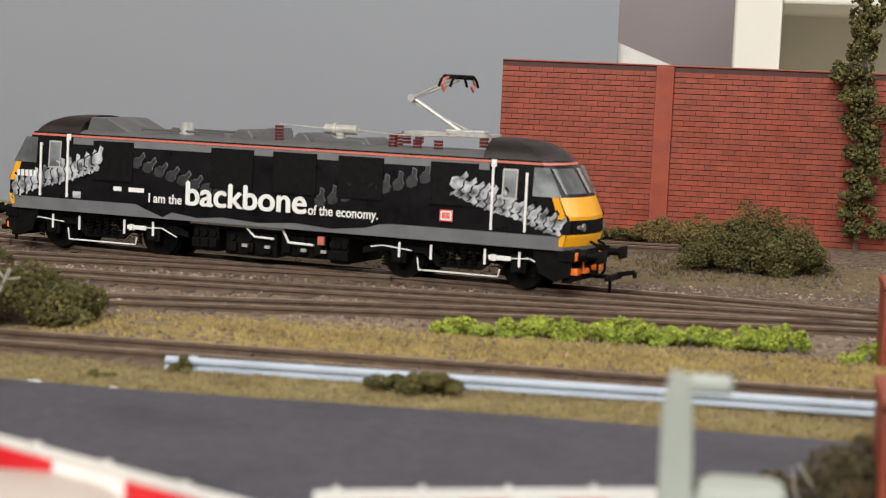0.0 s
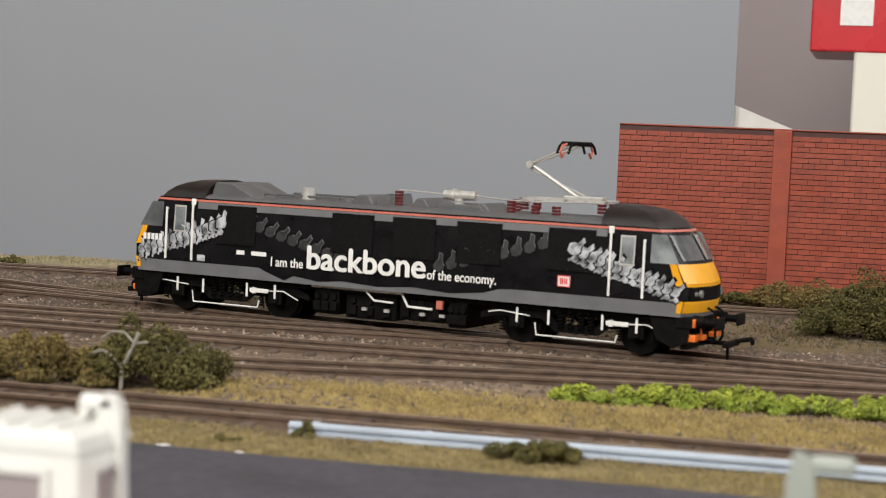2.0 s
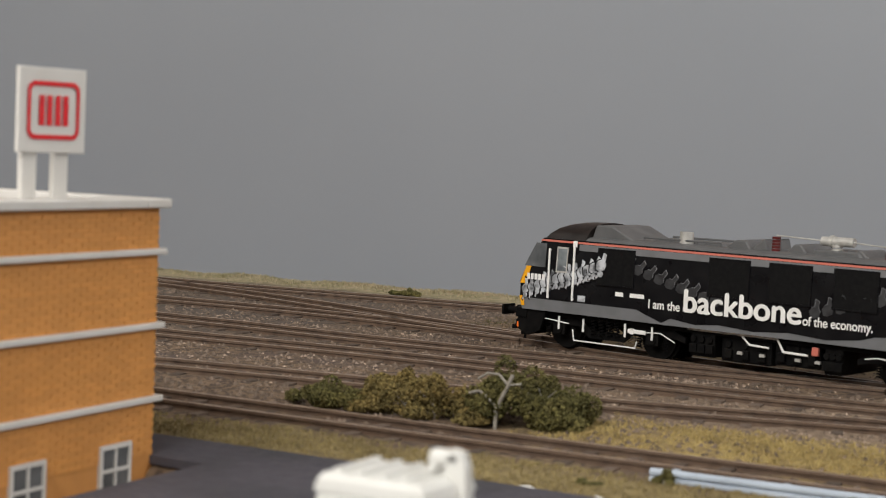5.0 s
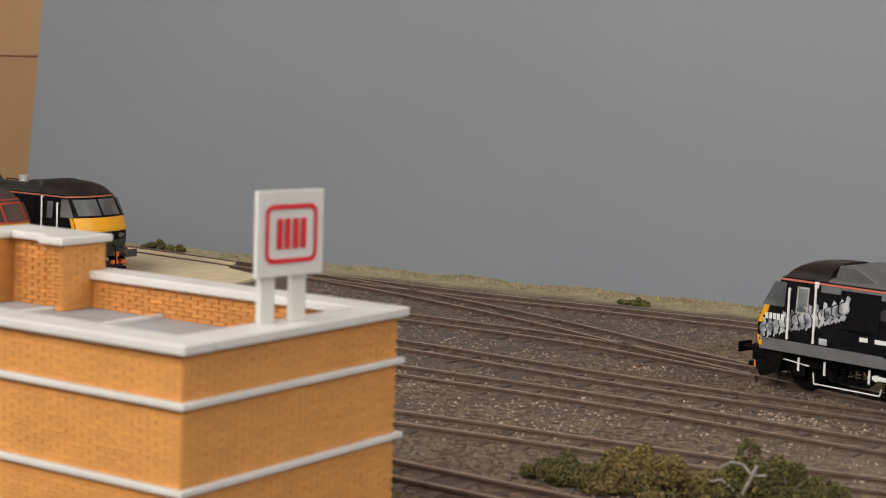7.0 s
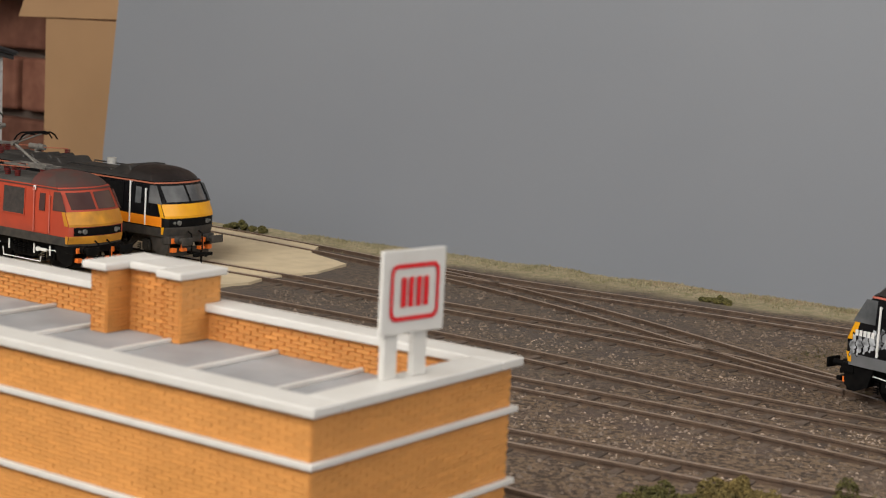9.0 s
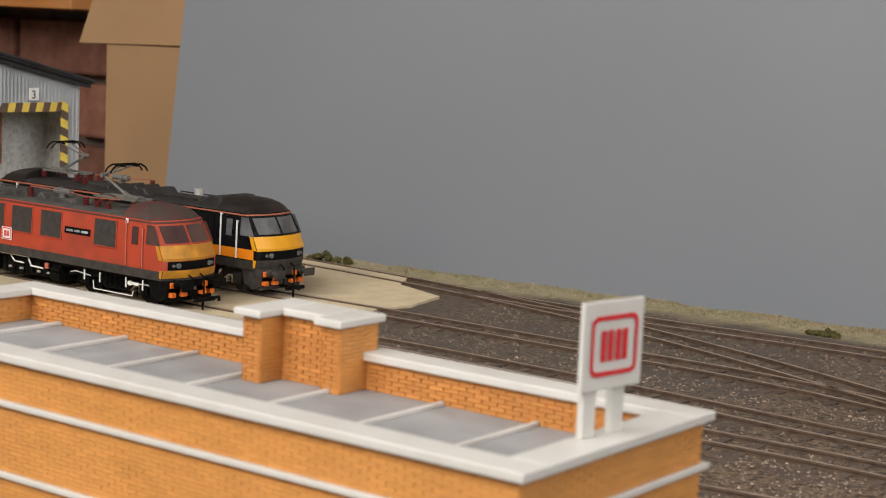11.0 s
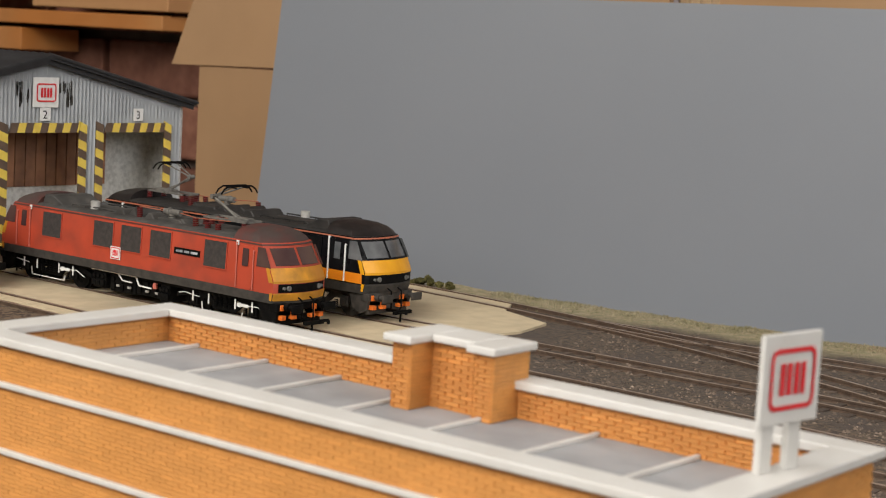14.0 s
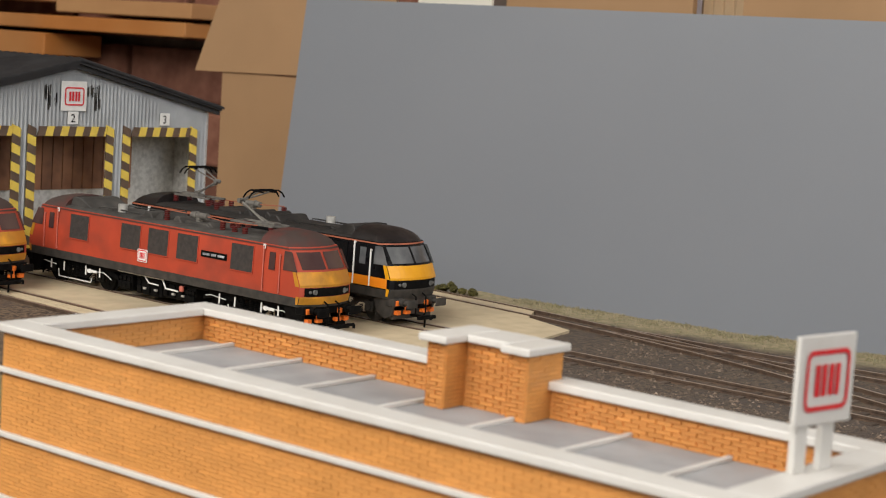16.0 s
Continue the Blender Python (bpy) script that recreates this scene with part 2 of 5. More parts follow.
M["hazard_k"] = material("hazard dark brown", (0.1, 0.065, 0.045), (0.14, 0.09, 0.06), 0.55, scale=2)
M["card"] = material("brown cardboard", (0.4, 0.24, 0.122), (0.36, 0.215, 0.108), 0.8, scale=0.15, bump=0.08, bscale=1)
M["card_pale"] = material("pale packing card", (0.5, 0.36, 0.22), (0.42, 0.29, 0.17), 0.8, scale=0.15)
M["pine"] = material("varnished pine", (0.54, 0.2, 0.045), (0.4, 0.14, 0.03), 0.45, scale=0.1, third=(0.55, 0.26, 0.09), tscale=0.06)
M["pine_pale"] = material("pale sawn pine", (0.55, 0.3, 0.13), (0.45, 0.22, 0.09), 0.7, scale=0.1)
M["room_brick"] = material("dark brown house brick", (0.17, 0.064, 0.04), (0.27, 0.118, 0.075), 0.8, scale=0.5, bump=0.6, bscale=0.6, piece=0.25)
M["room_mortar"] = material("old mortar", (0.16, 0.12, 0.1), (0.1, 0.075, 0.06), 0.9, scale=0.4)
M["mauve"] = material("mauve grey wall paint", (0.3, 0.255, 0.26), (0.28, 0.24, 0.245), 0.8, scale=0.02)
M["cream"] = material("cream painted board", (0.78, 0.75, 0.66), (0.75, 0.72, 0.63), 0.6, scale=0.02)
M["room_wall"] = material("off-white plaster", (0.42, 0.40, 0.37), (0.38, 0.36, 0.33), 0.9, scale=0.01)
M["room_floor"] = material("brown carpet", (0.14, 0.1, 0.08), (0.1, 0.07, 0.055), 0.95, scale=0.1)
M["red_box"] = material("glossy red printed box", (0.6, 0.02, 0.03), (0.35, 0.02, 0.02), 0.3, scale=0.1)
M["beige_car"] = material("beige car paint", (0.46, 0.39, 0.35), (0.42, 0.36, 0.32), 0.4, scale=1)
M["plank"] = material("red-brown timber boarding", (0.33, 0.15, 0.075), (0.2, 0.085, 0.045), 0.6, scale=1.2, piece=0.25)


# ---- ground: one scenic sheet ----
def back_y(x):
    """Where the painted board stands behind the layout."""
    return 14.6 + 0.125 * x


def ground_z(x, y):
    z = -0.142 + 0.04 * noise.noise((x * 0.35, y * 0.35, 0)) + 0.025 * noise.noise((x * 1.3, y * 1.3, 5)) + 0.02 * noise.noise((x * 3.1, y * 3.1, 9))
    lawn = max(0.0, 1 - abs(y + 10.2) / 2.2) * min(1.0, max(0.0, (x - 44) / 4))
    z += 0.12 * lawn
    z += 0.2 * max(0.0, min(1.0, (y - back_y(x) + 2.2) / 2.2)) * (0.6 + 0.5 * noise.noise((x * 0.4, 3, 3)))
    dip = min(1.0, max(0.0, (-19.3 - y) / 1.0)) * min(1.0, max(0.0, (42.3 - x) / 0.5))
    return z - 2.3 * dip


def ground_material():
    m = bpy.data.materials.new("scenic ground cover")
    m.use_nodes = True
    n, l = m.node_tree.nodes, m.node_tree.links
    b = n["Principled BSDF"]
    b.inputs["Roughness"].default_value = 0.92
    tc = n.new("ShaderNodeTexCoord")
    sep = n.new("ShaderNodeSeparateXYZ")
    l.new(tc.outputs["Object"], sep.inputs[0])

    def noi(s, d=6):
        x = n.new("ShaderNodeTexNoise")
        x.inputs["Scale"].default_value, x.inputs["Detail"].default_value = s / K, d
        l.new(tc.outputs["Object"], x.inputs["Vector"])
        return x.outputs[0]

    def mr(src, a, c, lo=0.0, hi=1.0):
        x = n.new("ShaderNodeMapRange")
        x.inputs[1].default_value, x.inputs[2].default_value, x.inputs[3].default_value, x.inputs[4].default_value = a, c, lo, hi
        l.new(src, x.inputs[0])
        return x.outputs[0]

    def mth(op, a, c):
        x = n.new("ShaderNodeMath")
        x.operation = op
        for s, v in ((x.inputs[0], a), (x.inputs[1], c)):
            if isinstance(v, (int, float)):
                s.default_value = v
            else:
                l.new(v, s)
        return x.outputs[0]

    def mix(a, c, f):
        x = n.new("ShaderNodeMix")
        x.data_type = "RGBA"
        for s, v in ((x.inputs[6], a), (x.inputs[7], c)):
            if isinstance(v, tuple):
                s.default_value = (*v, 1)
            else:
                l.new(v, s)
        l.new(f, x.inputs[0])
        return x.outputs[2]

    def band(src, a, c, soft):
        """1 between a and c railway metres, with uneven edges."""
        wob = mth("MULTIPLY", mth("SUBTRACT", noi(0.5), 0.5), 4 * K)
        s = mth("ADD", src, wob)
        return mth("MULTIPLY", mr(s, (a - soft) * K, (a + soft) * K), mr(s, (c - soft) * K, (c + soft) * K, 1, 0))

    col = mix((0.18, 0.122, 0.076), (0.045, 0.029, 0.02), mr(noi(5), 0.4, 0.6))
    col = mix(col, (0.27, 0.185, 0.125), mr(noi(9), 0.57, 0.68))
    col = mix(col, (0.085, 0.06, 0.05), mr(noi(0.35, 3), 0.5, 0.7))
    x, y = sep.outputs[0], sep.outputs[1]
    yard = mth("MULTIPLY", mr(x, 36 * K, 28 * K), mr(y, -4 * K, -1 * K))
    col = mix(col, (0.075, 0.066, 0.058), mth("MULTIPLY", yard, 0.5))
    olive = mix((0.27, 0.21, 0.09), (0.16, 0.12, 0.055), mr(noi(3), 0.35, 0.65))
    straw = mix((0.36, 0.27, 0.095), (0.2, 0.14, 0.06), mr(noi(3), 0.35, 0.65))
    scrub = mix((0.17, 0.115, 0.055), (0.11, 0.085, 0.035), mr(noi(2.5), 0.35, 0.65))
    pale = mix((0.29, 0.215, 0.15), (0.15, 0.105, 0.07), mr(noi(6), 0.38, 0.62))
    col = mix(col, pale, mth("MULTIPLY", mth("MULTIPLY", band(y, -8.5, -1.8, 0.9), mr(x, 41 * K, 49 * K)), 0.75))
    col = mix(col, straw, mth("MULTIPLY", band(y, -12.3, -8.2, 0.7), mr(x, 43.5 * K, 49 * K)))
    col = mix(col, olive, band(y, -17.6, -14.6, 0.4))
    col = mix(col, scrub, mth("MULTIPLY", band(y, 4.5, 12.0, 0.9), mr(x, 33 * K, 41 * K)))
    edge = mth("SUBTRACT", y, mth("ADD", mth("MULTIPLY", x, 0.125), 14.6 * K))
    rim = mth("ADD", edge, mth("MULTIPLY", mth("SUBTRACT", noi(0.4), 0.5), 3 * K))
    col = mix(col, mix((0.24, 0.215, 0.12), (0.34, 0.28, 0.18), mr(noi(4), 0.4, 0.6)), mr(rim, -3.2 * K, -1.6 * K))
    col = mix(col, (0.3, 0.2, 0.12), mth("MULTIPLY", mr(rim, -0.9 * K, -0.4 * K), mr(x, 18 * K, 30 * K)))
    l.new(col, b.inputs["Base Color"])
    bn = n.new("ShaderNodeBump")
    bn.inputs["Strength"].default_value, bn.inputs["Distance"].default_value = 0.8, 0.1 * K
    l.new(noi(8), bn.inputs["Height"])
    l.new(bn.outputs[0], b.inputs["Normal"])
    return m


def build_ground():
    xs = np.arange(-44, 78.01, 0.4)
    nv = 170
    verts, faces = [], []
    for x in xs:
        top = back_y(x) - 0.05
        for j in range(nv + 1):
            y = -56 + (top + 56) * (j / nv)
            verts.append((x * K, y * K, ground_z(x, y) * K))
    for i in range(len(xs) - 1):
        for j in range(nv):
            a = i * (nv + 1) + j
            faces.append((a, a + nv + 1, a + nv + 2, a + 1))
    me = bpy.data.meshes.new("ground")
    me.from_pydata(verts, [], faces)
    me.materials.append(ground_material())
    me.polygons.foreach_set("use_smooth", [True] * len(me.polygons))
    tagged(new("ground", me), "brown scenic ground with ballast, dry grass and moss", "ground", kind="structure")


build_ground()

bm = bmnew()
box(bm, -46, -58, -6, 80, 26, -3.2)
solid("baseboard", bm, M["pine_pale"], "pale timber baseboard under the model railway", "baseboard", kind="structure")

bm = bmnew()
poly(bm, [(42.4, -56, 0), (72, -56, 0), (72, -17.2, 0), (62, -17.1, 0), (55.8, -17.0, 0), (50, -17.3, 0), (44, -17.2, 0), (34, -17.3, 0), (26, -17.5, 0), (26, -19.2, 0), (42.4, -19.2, 0)], Vector((0, 0, 0.16)))
solid("road", bm, M["tarmac"], "smooth dark grey painted model road", "road", z=-0.2, kind="structure")

# concrete depot apron with an uneven far end
bm = bmnew()
poly(bm, [(-32, -4.3, 0), (-5, -4.7, 0), (3, -5.2, 0), (5, -4.6, 0), (8.5, -1.5, 0), (12.8, 0.4, 0), (13.4, 3.4, 0), (12.9, 5.2, 0), (13.3, 7.5, 0), (12.6, 10.2, 0), (9.6, 11.3, 0), (8.6, 13.0, 0), (2, 13.4, 0), (-32, 12.8, 0)], Vector((0, 0, 0.2)))
solid("pavement", bm, M["concrete"], "buff concrete depot apron with worn edges", "apron", z=-0.23, kind="structure")

# painted board behind the layout
bm = bmnew()
by = 39.6
poly(bm, [(-36.5, by, -80), (52.6, by, -80), (52.35, by, 14.2), (-33.6, by, 14.1), (-35.35, by, -1.0)], Vector((0, 0.3, 0)))
solid("backdrop", bm, M["backdrop"], "plain matt grey painted board standing on the floor behind the railway", "backdrop", kind="structure")


# ---- railway tracks ----
TRACKS = [
    [(-11, 0), (5, 0), (12, 0.1), (20, 0.5), (28, 0.5), (36, 0.2), (44, 0.7), (50, 1.2)],
    [(-11, 4.9), (6, 4.9), (14, 5.2), (22, 5.4), (30, 5.6), (38, 4.4)],
    [(-11, 13.0), (-2, 12.9), (6, 12.6), (13, 11.9), (20, 10.6), (27, 8.6), (35, 5.6), (42, 3.2), (49, 1.6), (56, 0.3), (66, -1.6)],
    [(13, 11.9), (20, 12.0), (28, 12.8), (36, 13.4), (46, 14.1), (60, 15.0)],
    [(-11, -4.8), (6, -4.9), (16, -4.3), (24, -3.6), (30, -3.2), (37, -2.8), (44, -3.0), (50, -2.8), (58, -2.3), (66, -2.2)],
    [(24, -10.2), (30, -9.2), (37, -8.2), (44.5, -7.2), (52.5, -5.3), (60, -3.7), (67, -2.6)],
    [(22, -13.0), (34, -13.2), (44, -13.3), (54, -13.2), (68, -13.3)],
]


def smooth_line(pts, step=0.5):
    """Points along a Catmull-Rom line."""
    p = [Vector((*a, 0)) for a in pts]
    p = [2 * p[0] - p[1]] + p + [2 * p[-1] - p[-2]]
    out = []
    for i in range(1, len(p) - 2):
        n = max(2, int((p[i + 1] - p[i]).length / step))
        for k in range(n):
            t = k / n
            a, b, c, d = p[i - 1], p[i], p[i + 1], p[i + 2]
            out.append(0.5 * (2 * b + (c - a) * t + (2 * a - 5 * b + 4 * c - d) * t * t + (3 * b - a - 3 * c + d) * t ** 3))
    out.append(p[-2])
    return out


RAIL = [(-0.11, -0.2), (0.11, -0.2), (0.11, -0.16), (0.035, -0.13), (0.035, -0.05), (0.075, -0.035), (0.075, 0.03), (-0.075, 0.03), (-0.075, -0.035), (-0.035, -0.05), (-0.035, -0.13), (-0.11, -0.16)]


def sweep(line, profile, off):
    verts, faces = [], []
    n = len(profile)
    for i, c in enumerate(line):
        d = (line[min(i + 1, len(line) - 1)] - line[max(i - 1, 0)]).normalized()
        s = Vector((-d.y, d.x, 0))
        for a, z in profile:
            q = c + s * (off + a)
            verts.append((q.x * K, q.y * K, z * K))
    for i in range(len(line) - 1):
        for j in range(n):
            a, b = i * n + j, i * n + (j + 1) % n
            faces.append((a, b, b + n, a + n))
    me = bpy.data.meshes.new("rail")
    me.from_pydata(verts, [], faces)
    return me


bm = bmnew()
box(bm, -0.13, -1.15, -0.3, 0.13, 1.15, -0.105)
SLEEPER = to_mesh(bm, "sleeper", M["sleeper"])


def build_track(pts):
    t = thing("railway_track", "weathered brown model railway track on sunken sleepers", "track", group="tracks")
    line = smooth_line(pts)
    for off in (-0.63, 0.63):
        me = sweep(line, RAIL, off)
        me.materials.append(M["rail"])
        me.materials.append(M["rail_top"])
        for k, p in enumerate(me.polygons):
            p.material_index = 1 if k % len(RAIL) == 6 else 0
        r = new("rail", me)
        r.parent = t
    dist = 0.0
    for a, b in zip(line, line[1:]):
        d = b - a
        dist += d.length
        if dist < 0.78 or (a.x < 14 and a.y > -6):
            continue
        dist = 0.0
        s = new("sleeper", SLEEPER)
        s.parent = t
        s.matrix_local = Matrix.Translation((a * K).to_tuple()) @ Matrix.Rotation(math.atan2(d.y, d.x) + random.uniform(-0.03, 0.03), 4, "Z")
        s.location.z += random.uniform(-0.03, 0.015) * K


for tr in TRACKS:
    build_track(tr)


# ---- the room round the layout, in railway metres: 4 m wide, walls, ceiling, floor, two window openings; the openings and their walls are unseen and assumed ----
def wall(name, boxes, mat, label):
    bm = bmnew()
    for b in boxes:
        box(bm, *b)
    solid(name, bm, mat, label, "wall", kind="structure")


wall("wall_south", [(-130, -133, -80, -42, -122, 150), (98, -133, -80, 149, -122, 150), (-42, -133, -80, 98, -122, 48), (-42, -133, 136, 98, -122, 150)], M["room_wall"], "unseen off-white plaster wall with an assumed wide window opening")
wall("wall_east", [(149, -133, -80, 160, -42, 150), (149, 58, -80, 160, 80, 150), (149, -42, -80, 160, 58, 26), (149, -42, 111, 160, 58, 150)], M["room_wall"], "unseen off-white plaster wall with an assumed window opening")
wall("wall_west", [(-142, -133, -80, -130, 92, 150)], M["room_wall"], "off-white plaster wall of the room")
wall("wall_north", [(-30, 80, -80, 160, 92, 150)], M["mauve"], "mauve grey painted wall behind the layout")
wall("ceiling", [(-142, -133, 150, 160, 92, 158)], M["room_wall"], "plain white ceiling of the room")
wall("floor", [(-142, -133, -90, 160, 92, -80)], M["room_floor"], "brown carpet floor of the room")

# old brick chimney wall behind the engine shed, brick by brick
bm = bmnew()
box(bm, -130, 61.2, -80, -30, 80, 150)
old = solid("wall_brick", bm, M["room_mortar"], "dark brown old brick wall of the room", "wall", kind="structure")
bm = bmnew()
box(bm, -8.2, -0.9, -2.45, 8.2, 0.9, 2.45, 0.35)
OLD_BRICK = to_mesh(bm, "brick", M["room_brick"])
for r in range(-1, 6):
    for c in range(-6, 3):
        o = new("brick", OLD_BRICK)
        o.parent = old
        o.location = ((-78 + c * 17.2 + (r % 2) * 8.6) * K, (60.6 + random.uniform(-0.3, 0.2)) * K, (1.5 + r * 5.7) * K)


# ---- electric locomotives ----
def outline(z, xf, hw, bow, n=13):
    """Plan outline of a double-ended body: straight sides, bowed ends with rounded corners."""
    pts = []
    for k in range(n):
        v = -1 + 2 * k / (n - 1)
        y = hw * math.sin(v * math.pi / 2)
        pts.append((xf - bow * abs(math.sin(v * math.pi / 2)) ** 2.2, y))
    ring = pts + [(-x, -y) for x, y in pts]
    return [(x, y, z) for x, y in ring]


def stack(levels, cap_top=True, cap_bottom=False):
    bm = bmnew()
    rings = [[bm.verts.new(p) for p in outline(*lv)] for lv in levels]
    for a, b in zip(rings, rings[1:]):
        for i in range(len(a)):
            j = (i + 1) % len(a)
            bm.faces.new((a[i], a[j], b[j], b[i]))
    if cap_top:
        bm.faces.new(rings[-1])
    if cap_bottom:
        bm.faces.new(rings[0][::-1])
    return bm


def front_x(z):
    """How far the cab front reaches at a height."""
    zs, xs = (1.1, 1.45, 1.95, 2.42, 3.2, 3.3), (8.66, 8.74, 8.74, 8.52, 8.04, 7.98)
    return float(np.interp(z, zs, xs))


SIDE = 1.37


def side_y(z):
    return float(np.interp(z, (1.1, 1.5, 2.4, 3.2, 3.3), (1.35, 1.37, 1.37, 1.31, 1.3)))


def plate(bm, x0, x1, z0, z1, s=-1, out=0.012, th=0.02):
    """A panel lying on the body side (s: -1 near side, 1 far side)."""
    vs = []
    for d in (out, out + th):
        vs.append([bm.verts.new((x, s * (side_y(z) + d), z)) for x, z in ((x0, z0), (x1, z0), (x1, z1), (x0, z1))])
    a, b = vs
    bm.faces.new(a)
    bm.faces.new(b[::-1])
    for i in range(4):
        j = (i + 1) % 4
        bm.faces.new((a[i], a[j], b[j], b[i]))


def side_poly(bm, pts, s=-1, out=0.006):
    vs = [bm.verts.new((x, s * (side_y(z) + out), z)) for x, z in pts]
    bm.faces.new(vs)


def front_quad(bm, y0, y1, z0, z1, e=1, out=0.02, n=12, bow=0.32):
    """A panel on the cab front, following its bow; e: +1 or -1 end."""
    grid = []
    zs = [z0] + [z for z in (1.45, 1.95, 2.42, 2.8, 3.2) if z0 + 0.01 < z < z1 - 0.01] + [z1]
    for k in range(n + 1):
        y = y0 + (y1 - y0) * k / n
        col = []
        for z in zs:
            h = side_y(z)
            x = front_x(z) - bow * (abs(y) / h) ** 2.2 + out
            col.append(bm.verts.new((e * x, y, z)))
        grid.append(col)
    for a, b in zip(grid, grid[1:]):
        for i in range(len(zs) - 1):
            bm.faces.new((a[i], b[i], b[i + 1], a[i + 1]))


def wheel(bogie, x, mat):
    w = bmnew()
    for s in (-1, 1):
        cyl(w, (x, s * 0.56, 0.58), (x, s * 0.70, 0.58), 0.58, 22)
        cyl(w, (x, s * 0.50, 0.58), (x, s * 0.56, 0.58), 0.64, 22)
        cyl(w, (x, s * 0.70, 0.58), (x, s * 0.74, 0.58), 0.22, 12)
    cyl(w, (x, -0.56, 0.58), (x, 0.56, 0.58), 0.09, 8)
    part("wheelset", w, mat, bogie, smooth=True)


def bogie(loco, cx, mat, white, tidy):
    root = thing("bogie", "", "", 0, 0, 0)
    for k in ("category",):
        if k in root:
            del root[k]
    root.parent = loco
    f = bmnew()
    for s in (-1, 1):
        poly(f, [(cx - 2.75, s * 0.86, 0.75), (cx - 2.2, s * 0.86, 0.98), (cx - 0.9, s * 0.86, 0.98), (cx - 0.55, s * 0.86, 0.62), (cx + 0.55, s * 0.86, 0.62), (cx + 0.9, s * 0.86, 0.98), (cx + 2.2, s * 0.86, 0.98), (cx + 2.75, s * 0.86, 0.75), (cx + 2.75, s * 0.86, 0.6), (cx + 2.3, s * 0.86, 0.7), (cx + 1.0, s * 0.86, 0.72), (cx + 0.6, s * 0.86, 0.4), (cx - 0.6, s * 0.86, 0.4), (cx - 1.0, s * 0.86, 0.72), (cx - 2.3, s * 0.86, 0.7), (cx - 2.75, s * 0.86, 0.6)], Vector((0, s * 0.14, 0)))
        for dx in (-1.67, 1.67):
            box(f, cx + dx - 0.22, s * 0.98, 0.42, cx + dx + 0.22, s * 1.1, 0.86, 0.03)
            cyl(f, (cx + dx, s * 1.08, 0.6), (cx + dx, s * 1.15, 0.6), 0.15, 12)
        box(f, cx - 0.75, s * 0.7, 0.85, cx + 0.75, s * 1.0, 1.15, 0.03)
    part("bogie_frame", f, mat, root)
    for dx in (-1.67, 1.67):
        wheel(root, cx + dx, mat)
    for s in (-1, 1):
        for i, dx in enumerate((-0.42, -0.14, 0.14, 0.42)):
            c = bmnew()
            tube(c, [(cx + dx + 0.08 * math.cos(k * 0.785), s * 1.06 + 0.08 * math.sin(k * 0.785), 0.5 + k * 0.0115) for k in range(53)], 0.024, 5)
            part("coil_spring", c, mat, root)
        for dx in (-2.1, -1.2, 1.2, 2.1):
            c = bmnew()
            tube(c, [(cx + dx + 0.07 * math.cos(k * 0.785), s * 1.02 + 0.07 * math.sin(k * 0.785), 0.32 + k * 0.0092) for k in range(37)], 0.02, 5)
            part("coil_spring", c, mat, root)
        if white:
            p = bmnew()
            y = s * 1.17
            tube(p, [(cx - 1.1, y, 0.62), (cx - 1.05, y, 0.3), (cx + 1.15, y, 0.3), (cx + 1.2, y, 0.5)], 0.022)
            tube(p, [(cx - 2.45, y, 0.8), (cx - 2.1, y, 0.86), (cx - 1.25, y, 0.78)], 0.017)
            tube(p, [(cx + 1.25, y, 0.78), (cx + 2.0, y, 0.82), (cx + 2.5, y, 0.6)], 0.017)
            part("brake_pipe", p, M["white"], root, "white painted brake pipe")
            for dx in (-1.62, -0.72, 0.78, 1.72):
                d = bmnew()
                box(d, cx + dx - 0.035, y - 0.02, 0.58, cx + dx + 0.035, y + 0.02, 0.98, 0.015)
                part("damper", d, M["white"], root, "white painted damper")
            d = bmnew()
            box(d, cx + 0.88, y - 0.03, 0.72, cx + 1.5, y + 0.03, 0.84, 0.02)
            cyl(d, (cx + 1.02, y, 0.7), (cx + 1.02, y, 0.86), 0.07, 8)
            part("damper", d, M["white"], root, "white painted damper")
    return root


